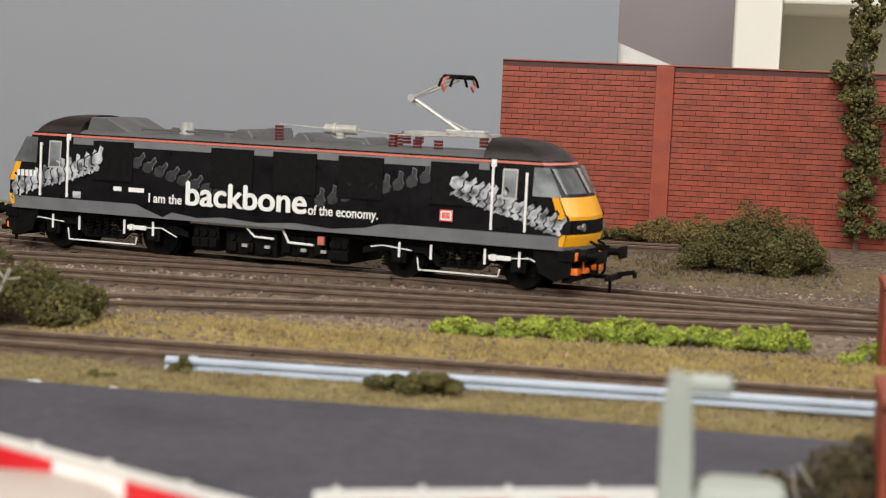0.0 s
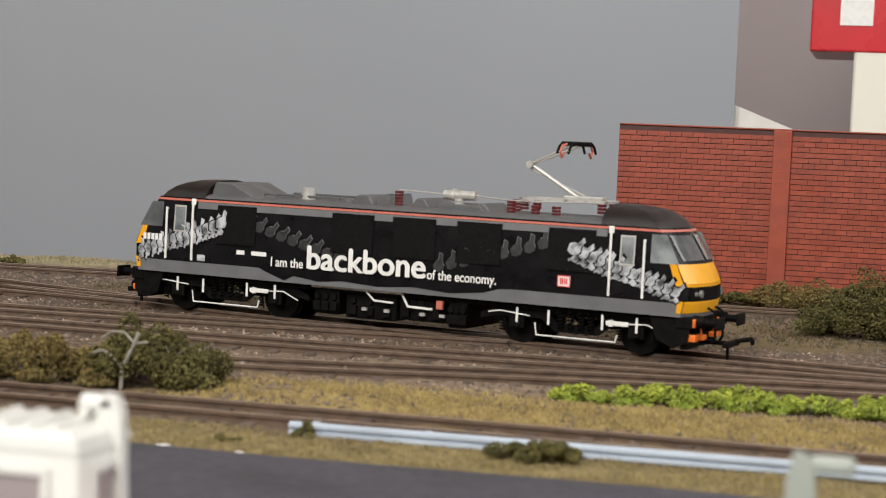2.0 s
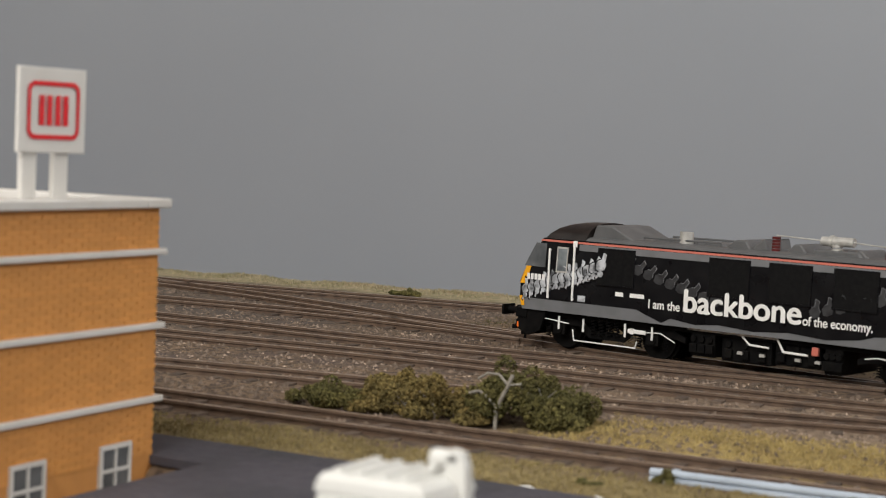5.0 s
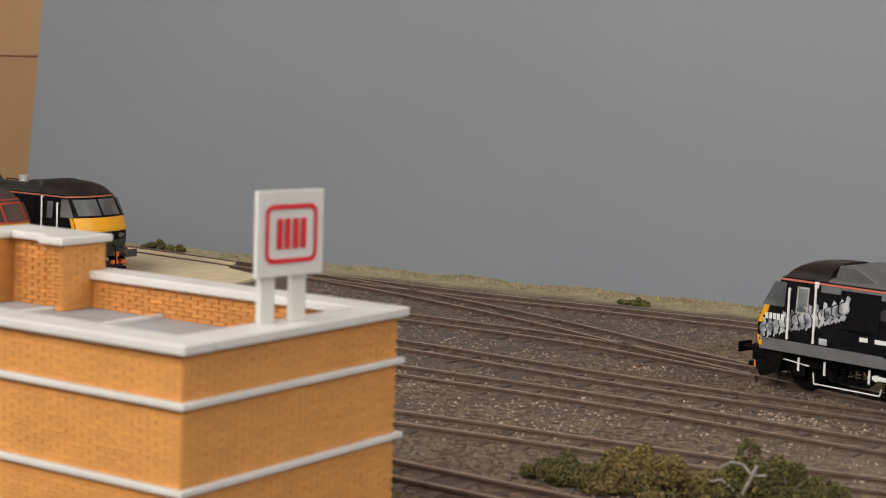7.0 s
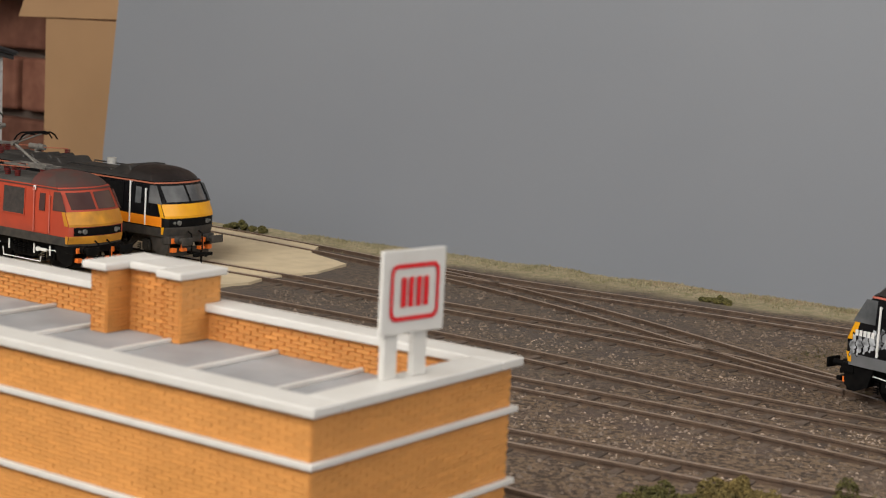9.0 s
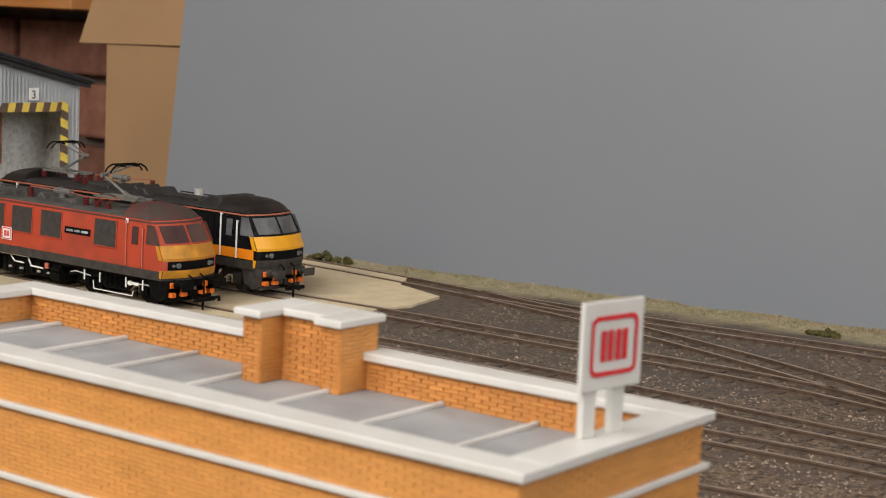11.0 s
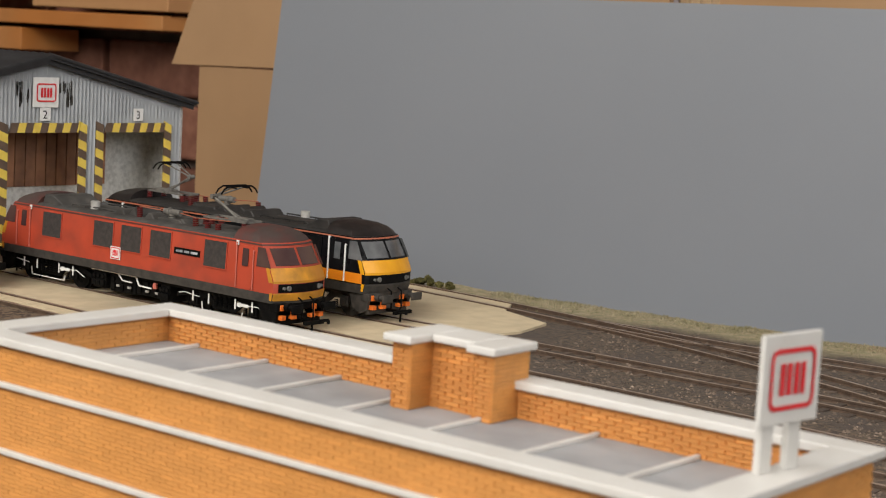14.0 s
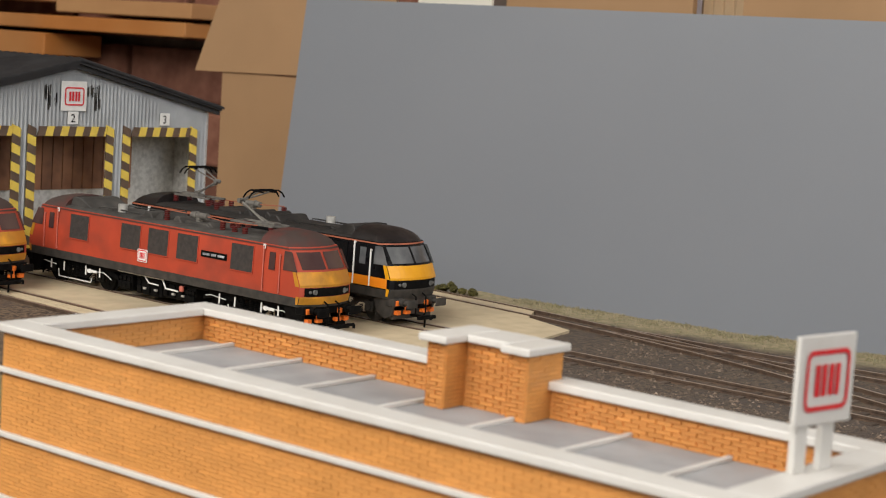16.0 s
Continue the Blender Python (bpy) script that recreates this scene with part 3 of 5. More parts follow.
def pantograph(loco, bx, lean, height, mat, horn):
    root = thing("pantograph", "raised single-arm pantograph", "")
    if "category" in root:
        del root["category"]
    root.parent = loco
    b = bmnew()
    box(b, bx - 1.5, -0.45, 3.78, bx + 1.0, -0.37, 3.86)
    box(b, bx - 1.5, 0.37, 3.78, bx + 1.0, 0.45, 3.86)
    for x in (bx - 1.5, bx - 0.2, bx + 0.92):
        box(b, x, -0.45, 3.78, x + 0.08, 0.45, 3.85)
    box(b, bx - 0.35, -0.2, 3.76, bx + 0.75, 0.2, 3.94, 0.03)
    part("base_frame", b, mat, root)
    for x in (bx - 1.35, bx + 0.85):
        for s in (-1, 1):
            i = bmnew()
            for k in range(3):
                cyl(i, (x, s * 0.41, 3.52 + k * 0.09), (x, s * 0.41, 3.59 + k * 0.09), 0.12, 10)
            part("insulator", i, M["insul"], root, "dark red insulator", True)
    knee = Vector((bx + lean * 1.4, 0, 3.88 + height * 0.6))
    head = Vector((bx + lean * 0.1, 0, 3.88 + height))
    a = bmnew()
    cyl(a, (bx, 0, 3.90), knee, 0.06, 8, 0.05)
    part("lower_arm", a, mat, root)
    a = bmnew()
    for s in (-1, 1):
        cyl(a, knee + Vector((0, s * 0.06, 0)), head + Vector((0, s * 0.3, 0)), 0.035, 6)
    cyl(a, (bx + 0.25, 0, 3.92), knee + Vector((0.0, 0, -0.12)), 0.025, 6)
    cyl(a, knee + Vector((0, -0.14, 0)), knee + Vector((0, 0.14, 0)), 0.1, 10)
    part("upper_arm", a, mat, root)
    h = bmnew()
    for dx in (-0.16, 0.16):
        tube(h, [head + Vector((dx, y, z)) for y, z in ((-0.95, -0.22), (-0.82, -0.05), (-0.6, 0.06), (0.6, 0.06), (0.82, -0.05), (0.95, -0.22))], 0.035)
    cyl(h, head + Vector((-0.3, -0.3, 0)), head + Vector((0.3, -0.3, 0)), 0.03, 6)
    cyl(h, head + Vector((-0.3, 0.3, 0)), head + Vector((0.3, 0.3, 0)), 0.03, 6)
    part("collector_head", h, M["under"], root, "black collector strips")
    if horn:
        for s in (-1, 1):
            h = bmnew()
            tube(h, [head + Vector((0, s * y, z)) for y, z in ((0.7, 0.02), (0.98, -0.02), (1.12, -0.18), (1.0, -0.34), (0.85, -0.2))], 0.03)
            part("horn", h, M["stripe"], root, "red tipped collector horn")


def lump(x, z, a, sz):
    """A rough vertebra outline: drum, spine and foot."""
    shape = [(-0.5, -0.35), (-0.15, -0.5), (0.3, -0.42), (0.5, -0.1), (0.42, 0.25), (0.62, 0.75), (0.34, 1.0), (0.1, 0.45), (-0.2, 0.4), (-0.5, 0.2)]
    c, s = math.cos(a), math.sin(a)
    return [(x + sz * (c * u - s * v), z + sz * (s * u + c * v)) for u, v in shape]


def rounded(w, h, r, n=5):
    out = []
    for cx, cy, a0 in ((w / 2 - r, h / 2 - r, 0), (-w / 2 + r, h / 2 - r, 90), (-w / 2 + r, -h / 2 + r, 180), (w / 2 - r, -h / 2 + r, 270)):
        for k in range(n):
            a = radians(a0 + 90 * k / (n - 1))
            out.append((cx + r * math.cos(a), cy + r * math.sin(a)))
    return out


def badge(parent, m, w, h, back=None):
    """A railway badge as plain shapes: red rounded frame and two red blocks on white."""
    if back:
        b = bmnew()
        poly(b, [m @ Vector((x, y, 0)) for x, y in rounded(back[0], back[1], 0.02)], m.to_3x3() @ Vector((0, 0, 0.01)))
        part("badge_panel", b, M["white"], parent, "white badge panel")
    b = bmnew()
    o, i = rounded(w, h, h * 0.16), rounded(w * 0.88, h * 0.84, h * 0.1)
    up = m.to_3x3() @ Vector((0, 0, 1))
    vo = [b.verts.new(m @ Vector((x, y, 0.02))) for x, y in o]
    vi = [b.verts.new(m @ Vector((x, y, 0.02))) for x, y in i]
    for k in range(len(o)):
        j = (k + 1) % len(o)
        b.faces.new((vo[k], vo[j], vi[j], vi[k]))
    bw, bh = w * 0.26, h * 0.52
    for cx in (-0.23, -0.08, 0.08, 0.23):
        b.faces.new([b.verts.new(m @ Vector((x, y, 0.02))) for x, y in ((cx * w - bw * 0.2, -bh / 2), (cx * w + bw * 0.2, -bh / 2), (cx * w + bw * 0.2, bh / 2), (cx * w - bw * 0.2, bh / 2))])
    part("badge", b, M["logo_red"], parent, "plain red badge shapes")


def side_matrix(x, z, s=-1):
    """Lettering pose on a body side, slightly proud of it."""
    y = s * (side_y(z) + 0.05)
    return Matrix.Translation((x, y, z)) @ (Matrix.Rotation(radians(90), 4, "X") if s < 0 else Matrix.Rotation(radians(180), 4, "Z") @ Matrix.Rotation(radians(90), 4, "X"))


def locomotive(label, x, y, rz, style, group="locomotives on the depot tracks"):
    st = dict(black=dict(side="black", roof="grey_roof", dome="dark_roof", skirt="grey_skirt", nose="yellow", lining="stripe", glass="glass", grille="grille", under="under", panto="metal", white=True),
              red=dict(side="red", roof="grey_roof_dirty", dome="red_roof", skirt="under_dirty", nose="yellow_dirty", lining="red_roof", glass="glass_red", grille="grille_dirty", under="under", panto="panto_dark", white=True),
              gold=dict(side="black", roof="roof_sooty", dome="dark_roof", skirt="under_dirty", nose="yellow", lining="stripe_thin", glass="glass", grille="grille", under="under_dirty", panto="panto_dark", white=False))[style]
    lo = thing("locomotive", label, "locomotive", x, y, 0, rz, group)
    # shell
    part("skirt", stack([(1.1, front_x(1.1), 1.35, 0.32), (1.3, front_x(1.3), 1.36, 0.32), (1.45, front_x(1.45), 1.37, 0.32)], False, True), M[st["skirt"]], lo, smooth=True)
    lv = [(z, front_x(z), side_y(z), 0.32) for z in (1.45, 1.95, 2.42, 2.8, 3.2, 3.3)]
    part("body_side", stack(lv, True), M[st["side"]], lo, smooth=True)
    part("cantrail_stripe", stack([(3.2, front_x(3.2) + 0.015, 1.325, 0.32), (3.26, front_x(3.26) + 0.015, 1.32, 0.32)], False), M[st["lining"]], lo)
    for e in (-1, 1):
        d = bmnew()
        prof = [(3.302, 7.97, 1.3), (3.45, 7.86, 1.22), (3.6, 7.66, 1.08), (3.72, 7.35, 0.86), (3.79, 6.98, 0.55), (3.82, 6.6, 0.22)]
        rings = []
        for z, xf, hw in prof:
            n = 9
            row = [(6.1, -hw, z)]
            for k in range(n):
                v = -1 + 2 * k / (n - 1)
                yy = hw * math.sin(v * math.pi / 2)
                row.append((xf - 0.4 * abs(math.sin(v * math.pi / 2)) ** 2.2, yy, z))
            row.append((6.1, hw, z))
            rings.append([d.verts.new((e * a, b, c)) for a, b, c in row])
        for a, b in zip(rings, rings[1:]):
            for i in range(len(a) - 1):
                d.faces.new((a[i], a[i + 1], b[i + 1], b[i]))
        d.faces.new(rings[-1])
        d.faces.new([r[0] for r in rings] + [r[-1] for r in rings[::-1]])
        part("cab_roof", d, M[st["dome"]], lo, "dark domed cab roof", True)
    r = bmnew()
    half = [(-1.3, 3.302), (-1.26, 3.35), (-1.12, 3.4), (-0.82, 3.43), (0.82, 3.43), (1.12, 3.4), (1.26, 3.35), (1.3, 3.302)]
    poly(r, [(-6.1, a, b) for a, b in half], Vector((12.2, 0, 0)))
    part("roof", r, M[st["roof"]], lo, smooth=False)
    # roof fittings
    for x0, x1, w, z1, c0, c1 in ((-6.1, -4.5, 1.02, 3.78, 0.15, 0.9), (-1.6, -0.75, 0.9, 3.66, 0.3, 0.2), (-1.0, -0.35, 0.7, 3.72, 0.5, 0.1), (0.25, 0.95, 0.8, 3.66, 0.25, 0.25), (1.0, 2.6, 0.78, 3.56, 0.1, 0.2), (2.15, 2.75, 0.7, 3.62, 0.2, 0.3), (-4.4, -1.7, 0.5, 3.5, 0.2, 0.2)):
        b = bmnew()
        poly(b, [(x0, -w, 3.36), (x1, -w, 3.36), (x1 - c1, -w, z1), (x0 + c0, -w, z1)], Vector((0, 2 * w, 0)))
        bmesh.ops.bevel(b, geom=b.edges[:], offset=0.04, segments=1, affect="EDGES")
        part("roof_box", b, M[st["roof"]], lo)
    b = bmnew()
    for s in (-1, 1):
        tube(b, [(-4.4, s * 0.78, 3.52), (-1.8, s * 0.78, 3.52)], 0.03)
        for xx in (-4.4, -3.5, -2.6, -1.8):
            cyl(b, (xx, s * 0.78, 3.4), (xx, s * 0.78, 3.53), 0.025, 6)
    part("roof_rail", b, M[st["roof"]], lo)
    b = bmnew()
    cyl(b, (-3.05, -0.62, 3.4), (-3.05, -0.62, 3.76), 0.2, 16)
    part("vent_drum", b, M["metal"], lo, "pale metal vent drum", True)
    for xx, yy, h in ((-0.1, -0.7, 0.44), (3.3, -0.72, 0.35), (2.9, 0.5, 0.35), (4.0, -0.72, 0.26), (4.6, -0.72, 0.26)):
        b = bmnew()
        for k in range(int(h / 0.085)):
            cyl(b, (xx, yy, 3.42 + k * 0.085), (xx, yy, 3.485 + k * 0.085), 0.12, 12)
        part("insulator", b, M["insul"], lo, "dark red insulator", True)
    b = bmnew()
    cyl(b, (1.2, -0.5, 3.79), (2.15, -0.5, 3.8), 0.13, 12)
    cyl(b, (1.45, -0.5, 3.79), (1.55, -0.5, 3.795), 0.17, 12)
    for k in range(3):
        cyl(b, (1.65, -0.5, 3.44 + k * 0.1), (1.65, -0.5, 3.51 + k * 0.1), 0.15, 12)
    part("breaker", b, M["metal"] if st["white"] and style == "black" else M["panto_dark"], lo, "pale ribbed circuit breaker", True)
    b = bmnew()
    tube(b, [(-0.1, -0.7, 3.86), (1.2, -0.5, 3.8), (2.15, -0.5, 3.8), (3.3, -0.66, 3.74), (5.0, -0.45, 3.78)], 0.02)
    part("busbar", b, M["metal"] if style == "black" else M["stripe_thin"], lo)
    pantograph(lo, 4.9, -1, 1.4 if style == "black" else 1.2, M[st["panto"]], style == "black")
    # grilles
    bays = (-4.95, -1.15, 0.75, 2.7, 5.35) if style != "red" else (-4.95, -1.55, 0.2, 2.0, 5.2)
    for s in (-1, 1):
        for bx in bays:
            g = bmnew()
            plate(g, s * -bx - 0.62, s * -bx + 0.62, 2.08, 3.1, s, 0.01, 0.025)
            pn = part("grille", g, M[st["grille"]], lo, "dark louvred side grille")
            f = bmnew()
            for u0, u1, w0, w1 in ((-0.66, -0.62, 2.04, 3.14), (0.62, 0.66, 2.04, 3.14), (-0.62, 0.62, 2.04, 2.08), (-0.62, 0.62, 3.1, 3.14)):
                plate(f, s * -bx + u0, s * -bx + u1, w0, w1, s, 0.01, 0.032)
            part("grille_frame", f, M[st["side"]], pn)
        # cab doors, handrails and side windows at both ends
        for e in (-1, 1):
            d = bmnew()
            plate(d, e * 6.55, e * 7.25, 1.5, 3.12, s, 0.006, 0.016)
            door = part("cab_door", d, M[st["side"]], lo)
            w = bmnew()
            plate(w, e * 6.72, e * 7.05, 2.35, 3.02, s, 0.024, 0.01)
            part("door_window", w, M["glass_pale"] if style == "black" else M[st["glass"]], door, "cab door window")
            if style == "black":
                w = bmnew()
                for u0, u1, w0, w1 in ((6.68, 6.72, 2.3, 3.07), (7.05, 7.09, 2.3, 3.07), (6.72, 7.05, 3.02, 3.07), (6.72, 7.05, 2.3, 2.35)):
                    plate(w, e * u0, e * u1, w0, w1, s, 0.024, 0.016)
                part("window_frame", w, M["metal"], door, "pale metal window frame")
            for hx in (6.43, 7.34):
                h = bmnew()
                ztop = 3.22 if hx < 7 else 3.0
                cyl(h, (e * hx, s * 1.42, 1.5), (e * hx, s * 1.4, ztop), 0.036 if style != "red" else 0.024, 8)
                for z in (1.55, ztop - 0.05):
                    cyl(h, (e * hx, s * 1.3, z), (e * hx, s * 1.42, z), 0.03, 6)
                part("handrail", h, M["white"] if style != "red" else M["stripe"], lo, "white painted handrail" if style != "red" else "pale red handrail")
            if s < 0:
                t = bmnew()
                plate(t, e * 6.36, e * 6.5, 3.1, 3.28, s, 0.05, 0.02)
                part("lamp_tag", t, M["white"], lo, "small white plate above the handrail")
            w = bmnew()
            pts = [(e * 7.5, 2.42), (e * 8.28, 2.42), (e * 7.9, 3.14), (e * 7.5, 3.14)]
            side_poly(w, pts, s, 0.02)
            part("cab_side_window", w, M["glass_pale"] if style == "black" and e > 0 else M[st["glass"]], lo, "cab side window")
    if style == "black":
        for s in (-1, 1):
            b = bmnew()
            plate(b, -6.3, 6.3, 3.0, 3.19, s, 0.008, 0.012)
            part("cantrail_band", b, M["grey_skirt"], lo, "grey band below the coral stripe")
    # cab fronts
    for e in (-1, 1):
        b = bmnew()
        front_quad(b, -1.368, 1.368, 1.86, 2.42, e, 0.015)
        part("nose_panel", b, M[st["nose"]], lo, "yellow warning panel")
        b = bmnew()
        front_quad(b, -1.358, 1.358, 1.2, 1.5, e, 0.015)
        part("lower_panel", b, M[st["nose"]] if style != "gold" else M[st["under"]], lo)
        b = bmnew()
        front_quad(b, -1.2, 1.2, 1.52, 1.84, e, 0.03)
        for s in (-1, 1):
            wr = bmnew()
            side_poly(wr, [(e * 8.2, 1.88), (e * 8.43, 1.88), (e * 8.2, 2.42), (e * 8.02, 2.42)], s, 0.016)
            side_poly(wr, [(e * 8.24, 1.2), (e * 8.36, 1.2), (e * 8.43, 1.5), (e * 8.26, 1.5)], s, 0.016)
            part("nose_wrap", wr, M[st["nose"]], lo)
            wr = bmnew()
            box(wr, e * 8.42, s * 1.02 - 0.14, 0.84, e * 8.66, s * 1.02 + 0.14, 1.06, 0.03)
            box(wr, e * 8.46, s * 1.0 - 0.12, 0.48, e * 8.7, s * 1.0 + 0.12, 0.66, 0.03)
            part("jumper_socket", wr, M["orange"], lo, "orange jumper sockets")
        lamp = part("lamp_band", b, M["under"], lo, "black band holding the head lamps")
        for s in (-1, 1):
            b = bmnew()
            cyl(b, (e * (front_x(1.68) - 0.12), s * 0.78, 1.68), (e * (front_x(1.68) - 0.02), s * 0.78, 1.68), 0.1, 12)
            cyl(b, (e * (front_x(1.68) - 0.14), s * 0.98, 1.68), (e * (front_x(1.68) - 0.08), s * 0.98, 1.68), 0.06, 10)
            part("head_lamp", b, M["lamp_glass"], lamp, "small round lamp", True)
            b = bmnew()
            front_quad(b, *sorted((s * 0.06, s * 1.12)), 2.5, 3.12, e, 0.02)
            pane = part("windscreen", b, M[st["glass"]], lo, "dark windscreen pane")
            b = bmnew()
            xm = front_x(2.52) + 0.03
            tube(b, [(e * (xm - 0.08), s * 0.5, 2.5), (e * (front_x(2.95) - 0.04), s * 0.35, 2.95)], 0.015, 5)
            part("wiper", b, M["under"], pane)
            # buffers
            b = bmnew()
            cyl(b, (e * 8.5, s * 0.86, 0.98), (e * 8.85, s * 0.86, 0.98), 0.16, 12)
            cyl(b, (e * 8.85, s * 0.86, 0.98), (e * 9.2, s * 0.86, 0.98), 0.1, 12)
            box(b, e * 9.2, s * 0.86 - 0.3, 0.82, e * 9.28, s * 0.86 + 0.3, 1.14, 0.03)
            part("buffer", b, M[st["under"]], lo, smooth=True)
            b = bmnew()
            box(b, e * 8.6, s * 0.62 - 0.08, 0.8, e * 8.74, s * 0.62 + 0.08, 1.0, 0.02)
            box(b, e * 8.55, s * 0.5 - 0.14, 0.5, e * 8.76, s * 0.5 + 0.14, 0.64, 0.03)
            cyl(b, (e * 8.66, s * 0.62, 0.82), (e * 8.68, s * 0.62, 0.5), 0.03, 8)
            part("jumper_socket", b, M["orange"], lo, "orange jumper sockets")
            b = bmnew()
            tube(b, [(e * 8.72, s * 0.3, 1.3), (e * 8.92, s * 0.3, 1.2), (e * 8.95, s * 0.3, 0.55), (e * 8.85, s * 0.3, 0.4)], 0.035)
            part("brake_hose", b, M["under"], lo)
        b = bmnew()
        box(b, e * 8.2, -1.3, 0.82, e * 8.62, 1.3, 1.12, 0.03)
        poly(b, [(e * 7.5, -1.25, 1.1), (e * 8.6, -1.25, 1.1), (e * 8.5, -1.25, 0.45), (e * 8.15, -1.25, 0.3), (e * 7.7, -1.25, 0.5)], Vector((0, 0.12, 0)))
        poly(b, [(e * 7.5, 1.13, 1.1), (e * 8.6, 1.13, 1.1), (e * 8.5, 1.13, 0.45), (e * 8.15, 1.13, 0.3), (e * 7.7, 1.13, 0.5)], Vector((0, 0.12, 0)))
        box(b, e * 8.3, -1.15, 0.28, e * 8.5, 1.15, 0.62, 0.03)
        part("buffer_beam", b, M[st["under"]], lo)
        b = bmnew()
        box(b, e * 8.3, -0.12, 0.36, e * 9.35, 0.12, 0.46, 0.02)
        box(b, e * 9.2, -0.5, 0.34, e * 9.36, 0.5, 0.48, 0.02)
        tube(b, [(e * 9.3, 0.3, 0.45), (e * 9.75, 0.3, 0.55), (e * 9.75, 0.3, 0.4)], 0.06)
        cyl(b, (e * 9.2, 0, 0.4), (e * 9.2, 0, 0.0), 0.045, 6)
        part("coupling", b, M["under"], lo, "black tension-lock coupling")
    # underframe
    b = bmnew()
    box(b, -8.2, -1.1, 0.95, 8.2, 1.1, 1.12)
    part("chassis", b, M[st["under"]], lo)
    bogie(lo, -5.43, M[st["under"]], st["white"], style)
    bogie(lo, 5.43, M[st["under"]], st["white"], style)
    for x0, x1, y1, z0 in ((-2.45, -1.65, 1.1, 0.3), (-1.5, 0.1, 0.98, 0.25), (0.2, 1.6, 0.98, 0.32), (1.75, 2.3, 1.08, 0.25)):
        b = bmnew()
        box(b, x0, -y1, z0, x1, y1, 0.96, 0.05)
        for k in range(3):
            xx = x0 + (x1 - x0) * (k + 0.5) / 3
            for s in (-1, 1):
                box(b, xx - 0.12, s * y1, z0 + 0.1, xx + 0.12, s * (y1 + 0.1), z0 + 0.36, 0.02)
                cyl(b, (xx, s * y1, z0 + 0.5), (xx, s * (y1 + 0.08), z0 + 0.5), 0.09, 10)
        part("equipment_box", b, M[st["under"]], lo)
    if st["white"]:
        for s in (-1, 1):
            b = bmnew()
            y = s * 1.16
            tube(b, [(-2.5, y, 1.06), (0.35, y, 1.06), (0.55, y, 0.72), (1.3, y, 0.7)], 0.035)
            tube(b, [(-0.75, y, 1.02), (-0.5, y, 0.8), (0.1, y, 0.78)], 0.03)
            part("conduit", b, M["white"], lo, "white painted conduit")
            b = bmnew()
            for xx in (-0.9, -0.2, 0.9, 1.5):
                box(b, xx, s * 1.06, 0.5, xx + 0.16, s * 1.14, 0.58)
            part("valve", b, M["metal"], lo, "pale valve handles")
            b = bmnew()
            box(b, 1.42, s * 1.1, 0.72, 1.62, s * 1.2, 0.95, 0.02)
            part("label_block", b, M["stripe"], lo, "small red and white plate")
    # livery
    if style == "black":
        for s in (-1, 1):
            f = s < 0
            for k, (dx, dz) in enumerate(((0.0, 0.0), (0.055, 0.0), (0.028, 0.03))):
                words("slogan", "backbone", 0.92, M["white"], lo, side_matrix(-2.6 if f else 2.6, 1.54, s) @ Matrix.Translation((dx, dz, 0.006 * k)), "white bold lettering", 0.0, 3.68)
            words("slogan", "I am the", 0.36, M["white"], lo, side_matrix(-3.74 if f else 3.74, 1.54, s), "white lettering", 0.006, 1.06)
            words("slogan", "of the economy.", 0.36, M["white"], lo, side_matrix(1.22 if f else -1.22, 1.54, s), "white lettering", 0.006, 2.05)
            b = bmnew()
            side_poly(b, [(s * x, z) for x, z in ((3.3, 1.15), (3.0, 1.3), (2.2, 1.2), (1.4, 1.27), (0.3, 1.2), (-0.8, 1.28), (-1.9, 1.2), (-2.9, 1.3), (-3.3, 1.42), (-3.9, 1.47), (4.2, 1.47), (3.9, 1.35))], s, 0.008)
            part("painted_dip", b, M["black"], lo, "black ragged edge painted over the skirt")
            # spine print: bright at the cabs, dim along the body
            for e in (-1, 1):
                bone, edge = bmnew(), bmnew()
                for k in range(13):
                    u = k / 12
                    xx, zz = 8.2 - 2.75 * u, 1.74 + 0.95 * u ** 1.2 + 0.05 * math.sin(5 * u)
                    tilt, size = e * (-0.45 + 0.2 * u) + 0.25 * math.sin(7.3 * k), 0.29 + 0.07 * u
                    side_poly(edge, lump(e * xx, zz, tilt, size * 1.22), s, 0.022 + 0.0016 * k)
                    side_poly(bone, lump(e * xx, zz, tilt, size), s, 0.0228 + 0.0016 * k)
                    side_poly(edge, lump(e * (xx + 0.02), zz - size * 0.75, tilt + 2.6, size * 0.68), s, 0.0219 + 0.0016 * k)
                    side_poly(bone, lump(e * (xx + 0.02), zz - size * 0.75, tilt + 2.6, size * 0.55), s, 0.0227 + 0.0016 * k)
                part("spine_print", bone, M["bone"], lo, "printed grey spine bones")
                part("spine_shadow", edge, M["black"], lo)
                dim = bmnew()
                line = bmnew()
                for k in range(9):
                    u = k / 8
                    xx = 4.55 - 3.0 * u
                    zz = 2.72 - 0.8 * u ** 0.9
                    L = lump(e * xx, zz, e * 0.3, 0.33)
                    side_poly(dim, L, s, 0.007)
                    for a, b2 in zip(L[3:8], L[4:9]):
                        cyl(line, (a[0], s * (side_y(a[1]) + 0.01), a[1]), (b2[0], s * (side_y(b2[1]) + 0.01), b2[1]), 0.012, 4)
                part("spine_print", dim, M["bone_dim"], lo, "dim printed spine bones")
                part("spine_outline", line, M["bone_line"], lo, "thin printed outline of bones")
            badge(lo, side_matrix(5.2 * (1 if f else -1), 1.78, s), 0.36, 0.3, (0.36, 0.3))
            b = bmnew()
